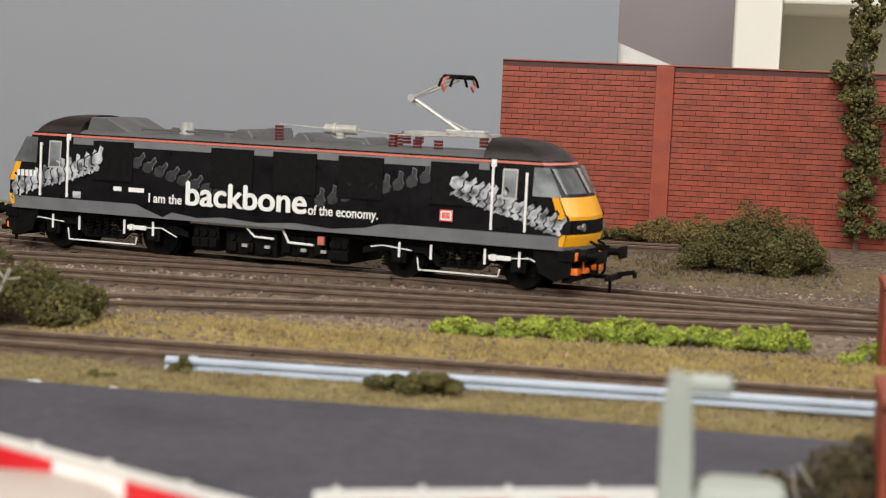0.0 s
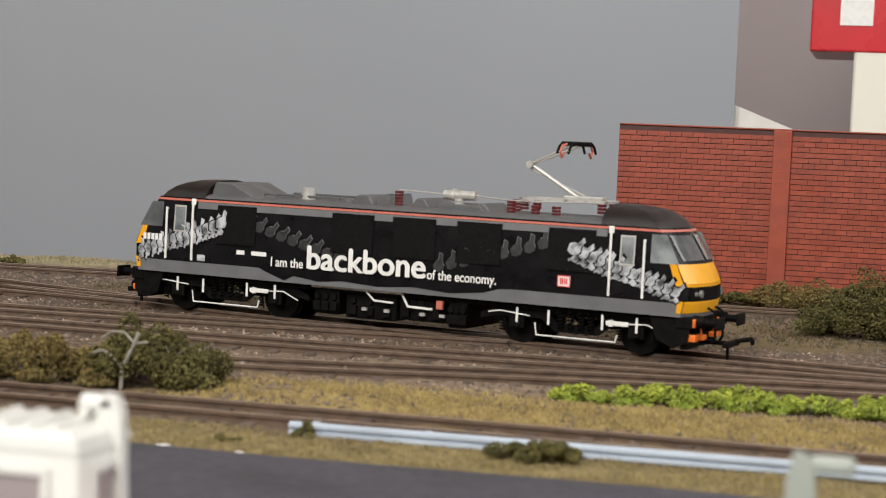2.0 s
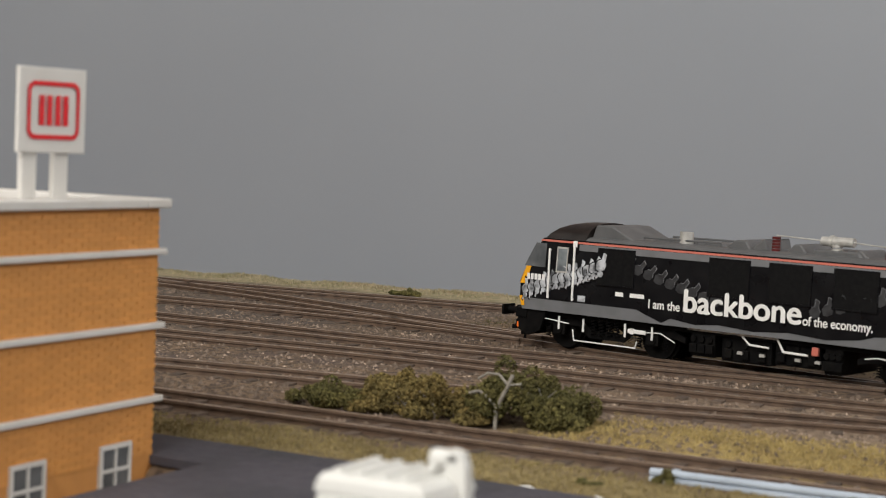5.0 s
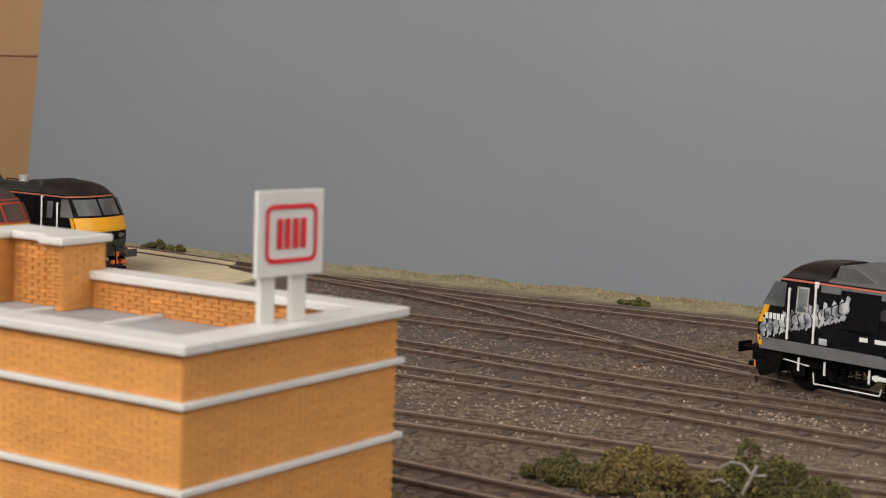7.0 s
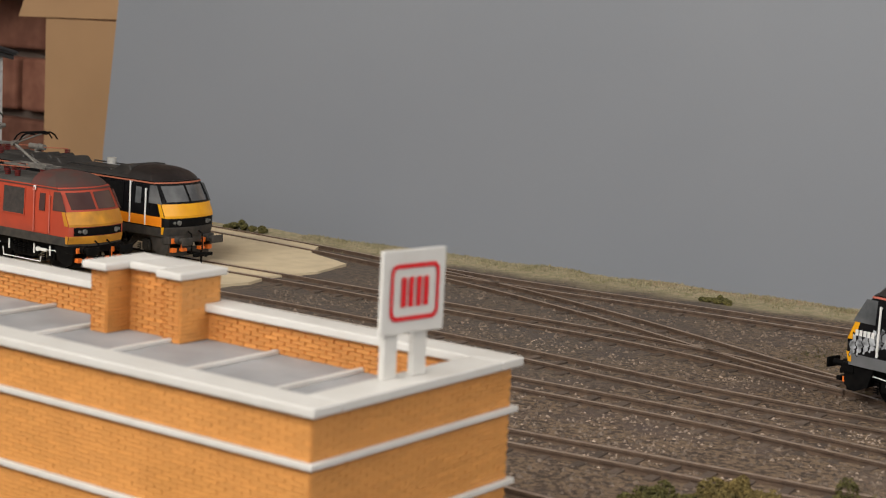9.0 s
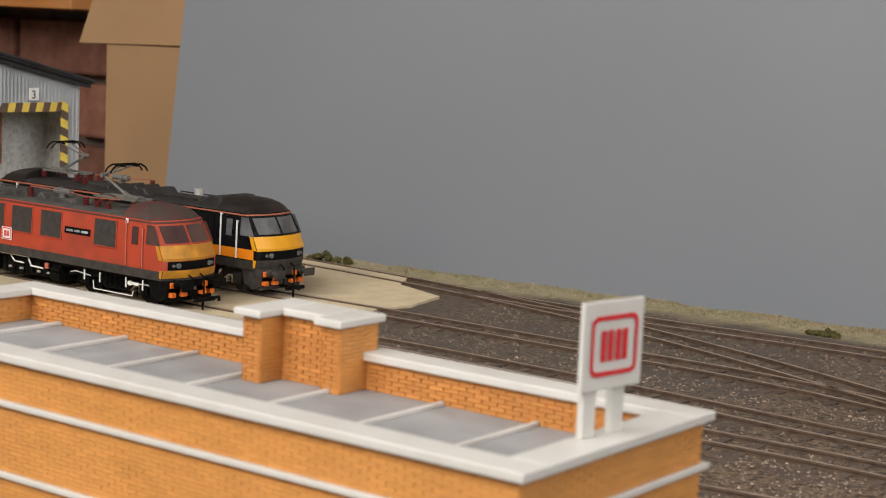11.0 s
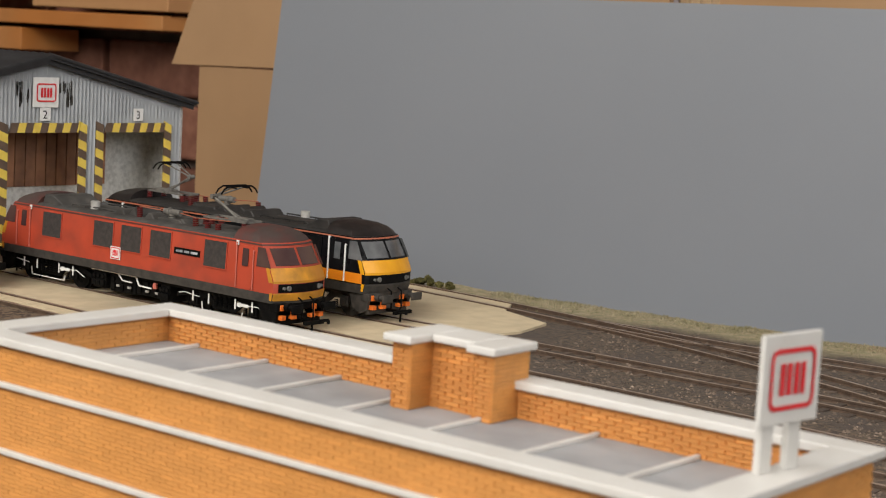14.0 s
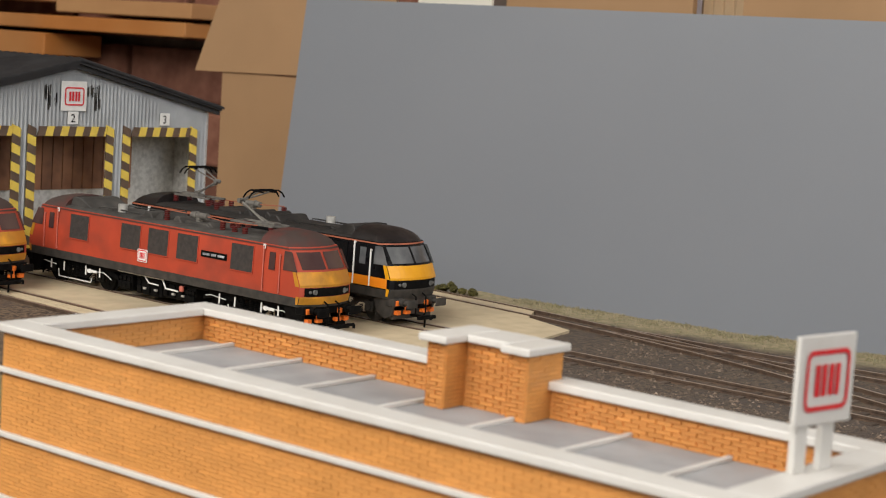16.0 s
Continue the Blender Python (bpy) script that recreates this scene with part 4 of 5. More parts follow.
            for k in range(2):
                plate(b, s * (4.9 - k * 0.5) if not f else -4.9 + k * 0.5, (s * (4.9 - k * 0.5) if not f else -4.9 + k * 0.5) + (0.36 if k == 0 else 0.5) * (1 if f else -1) * (0.75 if k == 0 else 1), 1.78, 1.9, s, 0.014, 0.006)
            part("owner_marking", b, M["white"], lo, "small white marking")
            b = bmnew()
            for k in range(5):
                x0 = -8.15 + k * 0.14 if f else 8.15 - k * 0.14
                plate(b, x0, x0 + (0.1 if f else -0.1), 2.02, 2.2, s, 0.03, 0.008)
            part("number_bars", b, M["white"], lo, "row of small white bars")
            b = bmnew()
            plate(b, *((-6.25, -5.98) if f else (5.98, 6.25)), 1.5, 1.68, s, 0.014, 0.008)
            part("data_panel", b, M["bone"], lo, "small grey data panel")
    if style == "red":
        for s in (-1, 1):
            f = s < 0
            badge(lo, side_matrix(-0.68 * (1 if f else -1), 1.92, s), 0.55, 0.46, (0.62, 0.52))
            b = bmnew()
            plate(b, *((2.85, 4.35) if f else (-4.35, -2.85)), 2.35, 2.6, s, 0.014, 0.02)
            np_ = part("nameplate", b, M["under"], lo, "black nameplate")
            b = bmnew()
            for k, (x0, w) in enumerate(((0.12, 0.4), (0.6, 0.3), (0.98, 0.4))):
                plate(b, *((2.85 + x0, 2.85 + x0 + w) if f else (-2.85 - x0, -2.85 - x0 - w)), 2.43, 2.52, s, 0.036, 0.006)
            part("plate_bars", b, M["bone"], np_, "plain pale bars")
    if style == "gold":
        part("orange_band", stack([(1.5, front_x(1.5) - 0.2, 1.412, 0.3), (1.9, front_x(1.9) - 0.2, 1.412, 0.3)], False), M["orange_band"], lo, "broad orange band along the body")
    return lo


locomotive("satin black electric locomotive with white slogan, on brown yard track", 46.9, 2.1, -12.6, "black", "locomotives on the running line")
locomotive("weathered black electric locomotive with orange band, on the concrete apron", 0.1, 4.9, 180, "gold")
red = locomotive("weathered red electric locomotive with yellow ends, on the concrete apron", 0, 0, 0, "red")
copy_thing(red, pose(-14.2 * K, -4.8 * K, 0, 0, 0, 0))


# ---- brickwork: bricks proud of a mortar core; the nearest ones are separate pieces ----
def brickwork(parent, mesh_mat, far_mat, faces, bw, bh, near, keep=300, depth=0.025):
    """faces: (origin, along, length, z0, z1); near: a point on the plan round which bricks are separate pieces."""
    bm = bmnew()
    box(bm, -bw * 0.48, -depth, -bh * 0.43, bw * 0.48, depth, bh * 0.43)
    one = to_mesh(bm, "brick", mesh_mat)
    spots = []
    for o, d, length, z0, z1 in faces:
        o, d = Vector(o), Vector(d).normalized()
        for r in range(int((z1 - z0) / bh)):
            u = -0.5 * bw if r % 2 else 0.0
            while u < length:
                u0, u1 = max(u, 0.0), min(u + bw, length)
                if u1 - u0 > 0.25 * bw:
                    p = o + d * (u0 + u1) / 2
                    spots.append((Vector((p.x, p.y, z0 + (r + 0.5) * bh)), math.atan2(d.y, d.x), (u1 - u0) / bw))
                u += bw
    nv = Vector(near)
    spots.sort(key=lambda s: (s[0] - nv).length)
    for p, a, f in spots[:keep]:
        o = new("brick", one)
        o.parent = parent
        o.matrix_local = Matrix.Translation(p * K) @ Matrix.Rotation(a, 4, "Z") @ Matrix.Diagonal((f, 1, 1, 1))
    verts, fcs = [], []
    hz = bh * 0.43
    for p, a, f in spots[keep:]:
        d = Vector((math.cos(a), math.sin(a), 0))
        hx = bw * 0.48 * f
        nrm = Vector((d.y, -d.x, 0)) * (depth + random.uniform(-0.15, 0.15) * depth)
        b = len(verts)
        for q in (p + nrm, p - nrm):
            for sx, sz in ((-1, -1), (1, -1), (1, 1), (-1, 1)):
                verts.append((q + d * sx * hx + Vector((0, 0, sz * hz))) * K)
        fcs += [(b, b + 1, b + 2, b + 3)] + [(b + i, b + 4 + i, b + 4 + (i + 1) % 4, b + (i + 1) % 4) for i in range(4)]
    if verts:
        me = bpy.data.meshes.new("brickwork")
        me.from_pydata(verts, [], fcs)
        me.materials.append(far_mat)
        ob = new("brickwork", me)
        ob.parent = parent
        tagged(ob, kind="stuff")


def office():
    """Flat-roofed brick office block; local x runs back along it from the corner nearest the railway, y away from the viewer."""
    b = thing("office_building", "orange brick flat-roofed model office with white cornice bands", "building", 41.22, -21.97, 0, 1.3)
    L, y0, y1, zb, zc = 17.6, -2.83, 2.83, -2.45, 4.57
    w = bmnew()
    t = 0.42
    for x0, yy0, x1, yy1 in ((-L, y0, 0, y0 + t), (-L, y1 - t, 0, y1), (-t, y0 + t, 0, y1 - t), (-L, y0 + t, -L + t, y1 - t)):
        box(w, x0, yy0, zb, x1, yy1, zc)
    part("wall", w, M["mortar_buff"], b)
    r = bmnew()
    box(r, -L + t, y0 + t, 3.8, -t, y1 - t, 3.98)
    roof = part("roof", r, M["roof_felt"], b, "pale grey sheet roof")
    for k in range(9):
        s = bmnew()
        x = -0.95 - k * 2.17
        if x < -L + t:
            continue
        box(s, x - 0.05, y0 + t, 3.98, x + 0.05, y1 - t, 4.07, 0.015)
        part("roof_seam", s, M["white_plastic"], roof)
    c = bmnew()
    o = 0.17
    for x0, yy0, x1, yy1 in ((-L - o, y0 - o, o, y0 + t + 0.12), (-L - o, y1 - t - 0.12, o, y1 + o), (-t - 0.16, y0 + t + 0.12, o, y1 - t - 0.12), (-L - o, y0 + t + 0.12, -L + t + 0.16, y1 - t - 0.12)):
        box(c, x0, yy0, zc, x1, yy1, zc + 0.17, 0.03)
    part("cornice", c, M["white_plastic"], b, "white moulded cornice")
    for z in (3.71, 2.34, 0.98):
        g = bmnew()
        for x0, yy0, x1, yy1 in ((-L - 0.13, y0 - 0.13, 0.13, y0 - 0.02), (-L - 0.13, y1 + 0.02, 0.13, y1 + 0.13), (0.02, y0 - 0.02, 0.13, y1 + 0.02)):
            box(g, x0, yy0, z, x1, yy1, z + 0.11, 0.02)
        part("band", g, M["white_plastic"], b, "white moulded string course")
    # raised parapet on the railway side
    p = bmnew()
    box(p, -8.95, y1 - 0.95, 3.98, -7.65, y1 - 0.1, 5.3)
    rp = part("raised_parapet", p, M["mortar_buff"], b)
    for x0, x1, dy in ((-9.4, -8.95, 1.6), (-7.65, -7.2, 1.25)):
        p = bmnew()
        box(p, x0, y1 - dy, 3.98, x1, y1 - 0.08, 5.3)
        part("pier", p, M["mortar_buff"], rp)
    for x0, x1, dy in ((-9.56, -8.84, 1.76), (-8.84, -7.78, 1.1), (-7.78, -7.08, 1.4)):
        p = bmnew()
        box(p, x0, y1 - dy, 5.3, x1, y1 + 0.02, 5.46, 0.04)
        part("coping", p, M["white_plastic"], rp, "white moulded coping")
    for yy, z0 in ((1.68, -0.62), (-0.7, -0.62)):
        f = bmnew()
        for a0, a1, h0, h1 in ((-0.5, -0.42, 0, 0.95), (0.42, 0.5, 0, 0.95), (-0.42, 0.42, 0.87, 0.95), (-0.42, 0.42, 0, 0.08), (-0.03, 0.03, 0.08, 0.87), (-0.42, 0.42, 0.45, 0.51)):
            box(f, 0.0, yy + a0 * 0.9, z0 + h0, 0.07, yy + a1 * 0.9, z0 + h1)
        win = part("window", f, M["white_plastic"], b, "white framed office window")
        for i in (-1, 1):
            for j in (0, 1):
                g = bmnew()
                box(g, 0.005, yy + min(i * 0.03, i * 0.38), z0 + 0.09 + j * 0.42, 0.035, yy + max(i * 0.03, i * 0.38), z0 + 0.45 + j * 0.42)
                part("pane", g, M["glass"], win)
    bw, bh = 0.36, 0.0845
    faces = []
    for z0, z1 in ((0.0, 0.98), (1.09, 2.34), (2.45, 3.71), (3.82, 4.57)):
        faces += [((0.01, y0, 0), (0, 1, 0), y1 - y0, z0, z1), ((-L, y0 - 0.01, 0), (1, 0, 0), L, z0, z1)]
    faces += [((-t - 0.01, y1 - t - 0.01, 0), (-1, 0, 0), 6.75, 4.0, 4.57), ((-9.4, y1 - t - 0.01, 0), (-1, 0, 0), L - 9.4 - t, 4.0, 4.57), ((-L + t + 0.01, y0 + t, 0), (0, 1, 0), y1 - y0 - 2 * t, 4.0, 4.57),
              ((-8.95, y1 - 1.61, 0), (-1, 0, 0), 0.45, 4.0, 5.3), ((-7.2, y1 - 1.26, 0), (-1, 0, 0), 0.45, 4.0, 5.3), ((-7.65, y1 - 0.96, 0), (-1, 0, 0), 1.3, 4.0, 5.3), ((-7.19, y1 - 1.25, 0), (0, 1, 0), 1.13, 4.0, 5.3), ((-8.94, y1 - 1.6, 0), (0, 1, 0), 0.65, 4.0, 5.3)]
    brickwork(b, M["brick_buff"], M["brick_buff_far"], faces, bw, bh, (0, y0 + 1.4, 3.6), 300, 0.011)
    return b


office()

# roof sign standing on the office parapet
sg = thing("roof_sign", "white square sign with red railway badge on two posts", "sign", 40.96, -22.0, 4.74, -7.5)
for yy in (-0.42, 0.28):
    p = bmnew()
    box(p, -0.13, yy - 0.16, 0, 0.0, yy + 0.16, 0.86, 0.02)
    part("post", p, M["white_plastic"], sg)
p = bmnew()
box(p, -0.02, -0.74, 0.78, 0.07, 0.74, 2.22, 0.015)
part("board", p, M["white_plastic"], sg)
badge(sg, Matrix.Translation((0.075, 0, 1.5)) @ Matrix.Rotation(radians(90), 4, "Z") @ Matrix.Rotation(radians(90), 4, "X"), 1.15, 0.98)


# ---- engine shed ----
def shed():
    s = thing("engine_shed", "grey corrugated model engine shed with black roof and striped doorways", "shed", -11.6, 3.0, 0, 0)
    doors = [(-7.7, -3.1), (-2.25, 2.2), (3.2, 7.4)]
    half, eave, apex = 8.4, 7.4, 9.35

    def top(y):
        return eave + (apex - eave) * (1 - abs(y) / half)
    w = bmnew()
    pitch = 0.22
    n = int(2 * half / pitch)
    for k in range(n):
        for j, (dx0, dx1) in enumerate(((0.0, 0.14), (0.14, 0.0))):
            y0 = -half + (k + j * 0.5) * pitch
            y1 = y0 + pitch * 0.5
            ym = (y0 + y1) / 2
            z0 = -0.1
            for a, b in doors:
                if a < ym < b:
                    z0 = 6.0
            vs = [w.verts.new(p) for p in ((dx0, y0, z0), (dx1, y1, z0), (dx1, y1, top(y1)), (dx0, y0, top(y0)))]
            w.faces.new(vs)
    part("front_wall", w, M["shed_grey"], s)
    # back wall and planks set shallow so light reaches them; real depth unknown
    inside = [(-20, yy - 0.1, -0.1, -0.05, yy + 0.1, eave) for yy in (-half, half)] + [(-2.5, -half + 0.1, -0.1, -2.3, half - 0.1, eave), (-0.25, -half + 0.1, 6.05, -0.06, half - 0.1, eave - 0.2)]
    inside += [(-0.25, p + 0.05, -0.1, -0.06, q - 0.05, 6.05) for p, q in ((doors[0][1], doors[1][0]), (doors[1][1], doors[2][0]))]
    for bx in inside:
        w = bmnew()
        box(w, *bx)
        part("inner_wall", w, M["shed_in"], s, "pale speckled inside wall")
    for yy in (-2.9, 2.5):
        for k in range(9):
            w = bmnew()
            box(w, -2.3, yy - 2.4 + k * 0.6, 3.2, -2.2, yy - 1.84 + k * 0.6, 6.9, 0.02)
            part("plank", w, M["plank"], s, "brown timber boarding inside the shed")
    for e in (-1, 1):
        for k in range(34):
            r = bmnew()
            x0 = -20.4 + k * 0.62
            poly(r, [(x0, 0, apex + 0.12), (x0 + 0.31, 0, apex + 0.2), (x0 + 0.62, 0, apex + 0.12), (x0 + 0.62, e * (half + 0.5), eave - 0.02), (x0 + 0.31, e * (half + 0.5), eave + 0.06), (x0, e * (half + 0.5), eave - 0.02)], Vector((0, 0, 0.1)))
            part("roof_sheet", r, M["shed_roof"], s, "black corrugated roof sheet")
        f = bmnew()
        for dz, dx in ((0, 0.15), (0.22, 0.35)):
            poly(f, [(dx, 0, apex - 0.25 + dz), (dx, e * (half + 0.45), eave - 0.32 + dz), (dx, e * (half + 0.45), eave - 0.08 + dz), (dx, 0, apex + 0.02 + dz)], Vector((0.22, 0, 0)))
        part("barge_board", f, M["shed_roof"], s, "black barge board")
    for a, b in doors:
        fr = bmnew()
        fr_ob = part("door_frame", box(fr, 0.1, a - 0.02, 5.95, 0.13, b + 0.02, 6.0), M["hazard_k"], s, "yellow and brown striped door frame")
        cnt = 0
        for side in (a, b):
            z = 0.0
            while z < 5.9:
                q = bmnew()
                y0, y1 = side - 0.22, side + 0.22
                z1 = min(z + 0.42, 6.45)
                poly(q, [(0.1, y0, z + 0.18), (0.1, y1, z), (0.1, y1, z1), (0.1, y0, z1 + 0.18)], Vector((0.07, 0, 0)))
                part("stripe", q, M["hazard_y" if cnt % 2 else "hazard_k"], fr_ob)
                z += 0.42
                cnt += 1
        y = a + 0.28
        while y < b - 0.3:
            q = bmnew()
            y1 = min(y + 0.42, b - 0.28)
            poly(q, [(0.1, y, 5.95), (0.1, y1, 5.95), (0.1, y1 + 0.12, 6.4), (0.1, y + 0.12, 6.4)], Vector((0.07, 0, 0)))
            part("stripe", q, M["hazard_y" if cnt % 2 else "hazard_k"], fr_ob)
            y += 0.42
            cnt += 1
    for yy, num in ((0.0, "2"), (5.5, "3"), (-5.5, "1")):
        q = bmnew()
        box(q, 0.12, yy - 0.3, 6.5, 0.17, yy + 0.3, 7.1, 0.01)
        pl = part("number_plate", q, M["white"], s, "small white road plate")
        words("road_number", num, 0.55, M["under"], pl, Matrix.Translation((0.18, yy - 0.16, 6.6)) @ Matrix.Rotation(radians(90), 4, "Z") @ Matrix.Rotation(radians(90), 4, "X"))
    q = bmnew()
    box(q, 0.12, -0.72, 7.12, 0.18, 0.72, 8.5, 0.02)
    sp = part("badge_board", q, M["white"], s, "white badge board")
    badge(sp, Matrix.Translation((0.19, 0, 7.8)) @ Matrix.Rotation(radians(90), 4, "Z") @ Matrix.Rotation(radians(90), 4, "X"), 1.1, 0.85)
    for yy in (-1.25, 1.15):
        q = bmnew()
        for k in range(14):
            yk, zk = yy + random.uniform(-0.35, 0.35), random.uniform(7.0, 7.9)
            poly(q, [(0.105, yk, zk), (0.105, yk + 0.09, zk + 0.05), (0.105, yk + 0.08, zk + 0.5), (0.105, yk - 0.02, zk + 0.45)], Vector((0.012, 0, 0)))
        part("glue_mark", q, M["under_dirty"], s, "dark torn paint patch")


shed()

# ---- clutter behind the layout ----
cb = thing("cardboard_box", "open brown cardboard box standing behind the shed", "box", -41, 44, -80, 0)
q = bmnew()
box(q, -4.0, -1.8, 0, 12.0, 6, 88.4, 0.1)
part("body", q, M["card"], cb)
q = bmnew()
poly(q, [(-6.9, -2.0, 88.3), (12.6, -2.0, 88.75), (12.9, -0.6, 96.5), (-4.9, -0.6, 96.3)], Vector((0, 0.25, 0)))
part("flap", q, M["card"], cb, "folded open cardboard flap")

# flattened cartons leaning on the floor behind the board
for x0, x1, y, z1 in ((-17.2, -2.9, 41.6, 21.0), (0.8, 40.0, 41.2, 20.0)):
    q = bmnew()
    box(q, x0, y, -80, x1, y + 0.5, z1, 0.05)
    solid("cardboard_sheet", q, M["card"], "flat brown cardboard sheet leaning behind the grey board", "cardboard", group="cardboard sheets")
q = bmnew()
for k in range(7):
    x = -3.4 + k * 0.75
    poly(q, [(x, 43.4, -80), (x + 0.38, 43.0, -80), (x + 0.75, 43.4, -80), (x + 0.75, 43.7, -80), (x, 43.7, -80)], Vector((0, 0, 99)))
solid("pleated_card", q, M["card_pale"], "pale pleated packing card behind the grey board", "cardboard")
q = bmnew()
box(q, -24, 40.6, -80, -17.6, 40.8, 14.55, 0.02)
solid("paper_sheet", q, M["cream"], "white card sheet standing behind the grey board", "paper")
q = bmnew()
poly(q, [(51.5, 40.2, -80), (58.5, 40.2, -80), (58.5, 40.2, 5.2), (51.5, 40.2, 7.85)], Vector((0, 0.3, 0)))
solid("white_card", q, M["white_plastic"], "white card with a sloping top beside the grey board", "paper")

for x0, x1, z0, z1, mt, lb in ((-125, -61.5, 10.7, 12.0, "pine", "varnished orange pine shelf edge on the brick wall"), (-80, -60.8, 12.35, 13.7, "pine_pale", "pale sawn pine batten above the shelf"), (-125, -81.6, 8.2, 10.3, "pine", "thick pine bearer under the shelf"), (-125, -84, 13.3, 17, "pine_pale", "stacked pale pine boards on the shelf")):
    q = bmnew()
    box(q, x0, 52.5, z0, x1, 59.3, z1, 0.12)
    solid("shelf_timber", q, M[mt], lb, "timber", group="timbers on the wall")

sh = thing("wall_cabinet", "cream painted open shelf cabinet against the wall", "cabinet", 57.6, 50, -80, 0)
for bx in ((0, 0, 0, 2.5, 14, 100), (2.5, 13.5, 0, 30, 14, 100), (2.5, 0, 90.2, 30, 13.5, 92), (27, 0, 0, 30, 13.5, 90.2), (2.5, 0, 70, 27, 13.5, 72)):
    q = bmnew()
    box(q, *bx, 0.15)
    part("board", q, M["cream"], sh)
rb = thing("red_box", "glossy red printed carton lying on the cabinet", "box", 55.3, 46, 12.0, 0)
q = bmnew()
box(q, 0, 3.9, -1.2, 9, 12, 4.0, 0.1)
part("carton", q, M["red_box"], rb)
q = bmnew()
box(q, 1.5, 3.83, 0.2, 3.2, 3.9, 2.6)
part("printed_panel", q, M["white"], rb, "pale printed panel")

# ---- red brick wall at the far side of the yard ----
rw = thing("brick_wall", "glossy red moulded brick retaining wall with a pilaster", "wall", 49.9, 19.55, -0.3, 0)
q = bmnew()
box(q, 0.0, 0.06, 0, 17, 0.7, 6.42)
part("core", q, M["mortar_red"], rw)
q = bmnew()
box(q, 0.0, 0.0, 6.42, 17, 0.7, 6.48, 0.02)
part("coping", q, M["brick_red"], rw)
q = bmnew()
box(q, 5.65, -0.12, 0, 6.3, 0.06, 6.42, 0.02)
part("pilaster", q, M["brick_red"], rw)
brickwork(rw, M["brick_red"], M["brick_red_far"], [((0, 0.05, 0), (1, 0, 0), 5.65, 0, 6.42), ((6.3, 0.05, 0), (1, 0, 0), 10.7, 0, 6.42)], 0.42, 0.195, (3, 0, 5.2))
for px, py, hh, ww in ((62.75, -8.6, 1.75, 1.5), (61.8, -22.6, 1.85, 1.5)):
    gp = thing("gate_pier", "red brick gate pier beside the road", "pier", px, py, -0.25, 0, "gate piers")
    q = bmnew()
    box(q, -ww / 2 + 0.03, -ww / 2 + 0.03, 0, ww / 2, ww / 2, hh)
    part("core", q, M["mortar_red"], gp)
    q = bmnew()
    box(q, -ww / 2 - 0.05, -ww / 2 - 0.05, hh, ww / 2 + 0.05, ww / 2 + 0.05, hh + 0.14, 0.03)
    part("coping", q, M["brick_red"], gp)
    brickwork(gp, M["brick_red"], M["brick_red_far"], [((-ww / 2, -ww / 2 + 0.02, 0), (1, 0, 0), ww, 0, hh), ((-ww / 2 + 0.02, ww / 2, 0), (0, -1, 0), ww, 0, hh)], 0.26, 0.09, (0, -ww / 2, 1), 120)

# ---- roadside safety barrier ----
gr = thing("crash_barrier", "pale blue-grey corrugated roadside crash barrier on short posts", "barrier", 49.3, -14.6, -0.2, 0)
q = bmnew()
prof = [(0.0, 0.10), (-0.07, 0.15), (-0.07, 0.2), (0.0, 0.24), (-0.07, 0.28), (-0.07, 0.33), (0.0, 0.38), (0.03, 0.38), (0.03, 0.10)]
xs = [0.0, 2.2, 4.4, 6.6, 8.8, 11.0, 13.2]
rings = [[q.verts.new((x, a + 0.02 * x / 13, z - 0.1 + 0.008 * x)) for a, z in prof] for x in xs]
for a, b in zip(rings, rings[1:]):
    for i in range(len(prof)):
        j = (i + 1) % len(prof)
        q.faces.new((a[i], a[j], b[j], b[i]))
q.faces.new(rings[0])
q.faces.new(rings[-1][::-1])
part("rail", q, M["armco"], gr)
for x in (0.5, 2.6, 4.6, 6.55, 8.6, 10.6, 12.4):
    q = bmnew()
    box(q, x - 0.06, 0.0, -0.2, x + 0.06, 0.12, 0.3)
    part("post", q, M["armco"], gr)

# ---- gatehouse and lifting barriers ----
gh = thing("gatehouse", "small cream plastic gatehouse with grey windows", "hut", 51.2, -28.3, -0.1, 0)
q = bmnew()
box(q, -0.5, -0.5, 0, 0.9, 0.7, 2.22, 0.08)
part("body", q, M["cream_plastic"], gh, smooth=True)
q = bmnew()
rings = []
for f, z in ((1.0, 2.2), (0.95, 2.33), (0.84, 2.4)):
    rings.append([q.verts.new((x * f, y * f, z)) for x, y in ((-0.5, -0.5), (0.9, -0.5), (0.9, 0.7), (-0.5, 0.7))])
for a, b in zip(rings, rings[1:]):
    for i in range(4):
        q.faces.new((a[i], a[(i + 1) % 4], b[(i + 1) % 4], b[i]))
q.faces.new(rings[-1])
roof = part("roof", q, M["cream_plastic"], gh)
for k in range(4):
    q = bmnew()
    box(q, -0.34 + k * 0.28, -0.38, 2.39, -0.24 + k * 0.28, 0.55, 2.45, 0.02)
    part("roof_rib", q, M["cream_plastic"], roof)
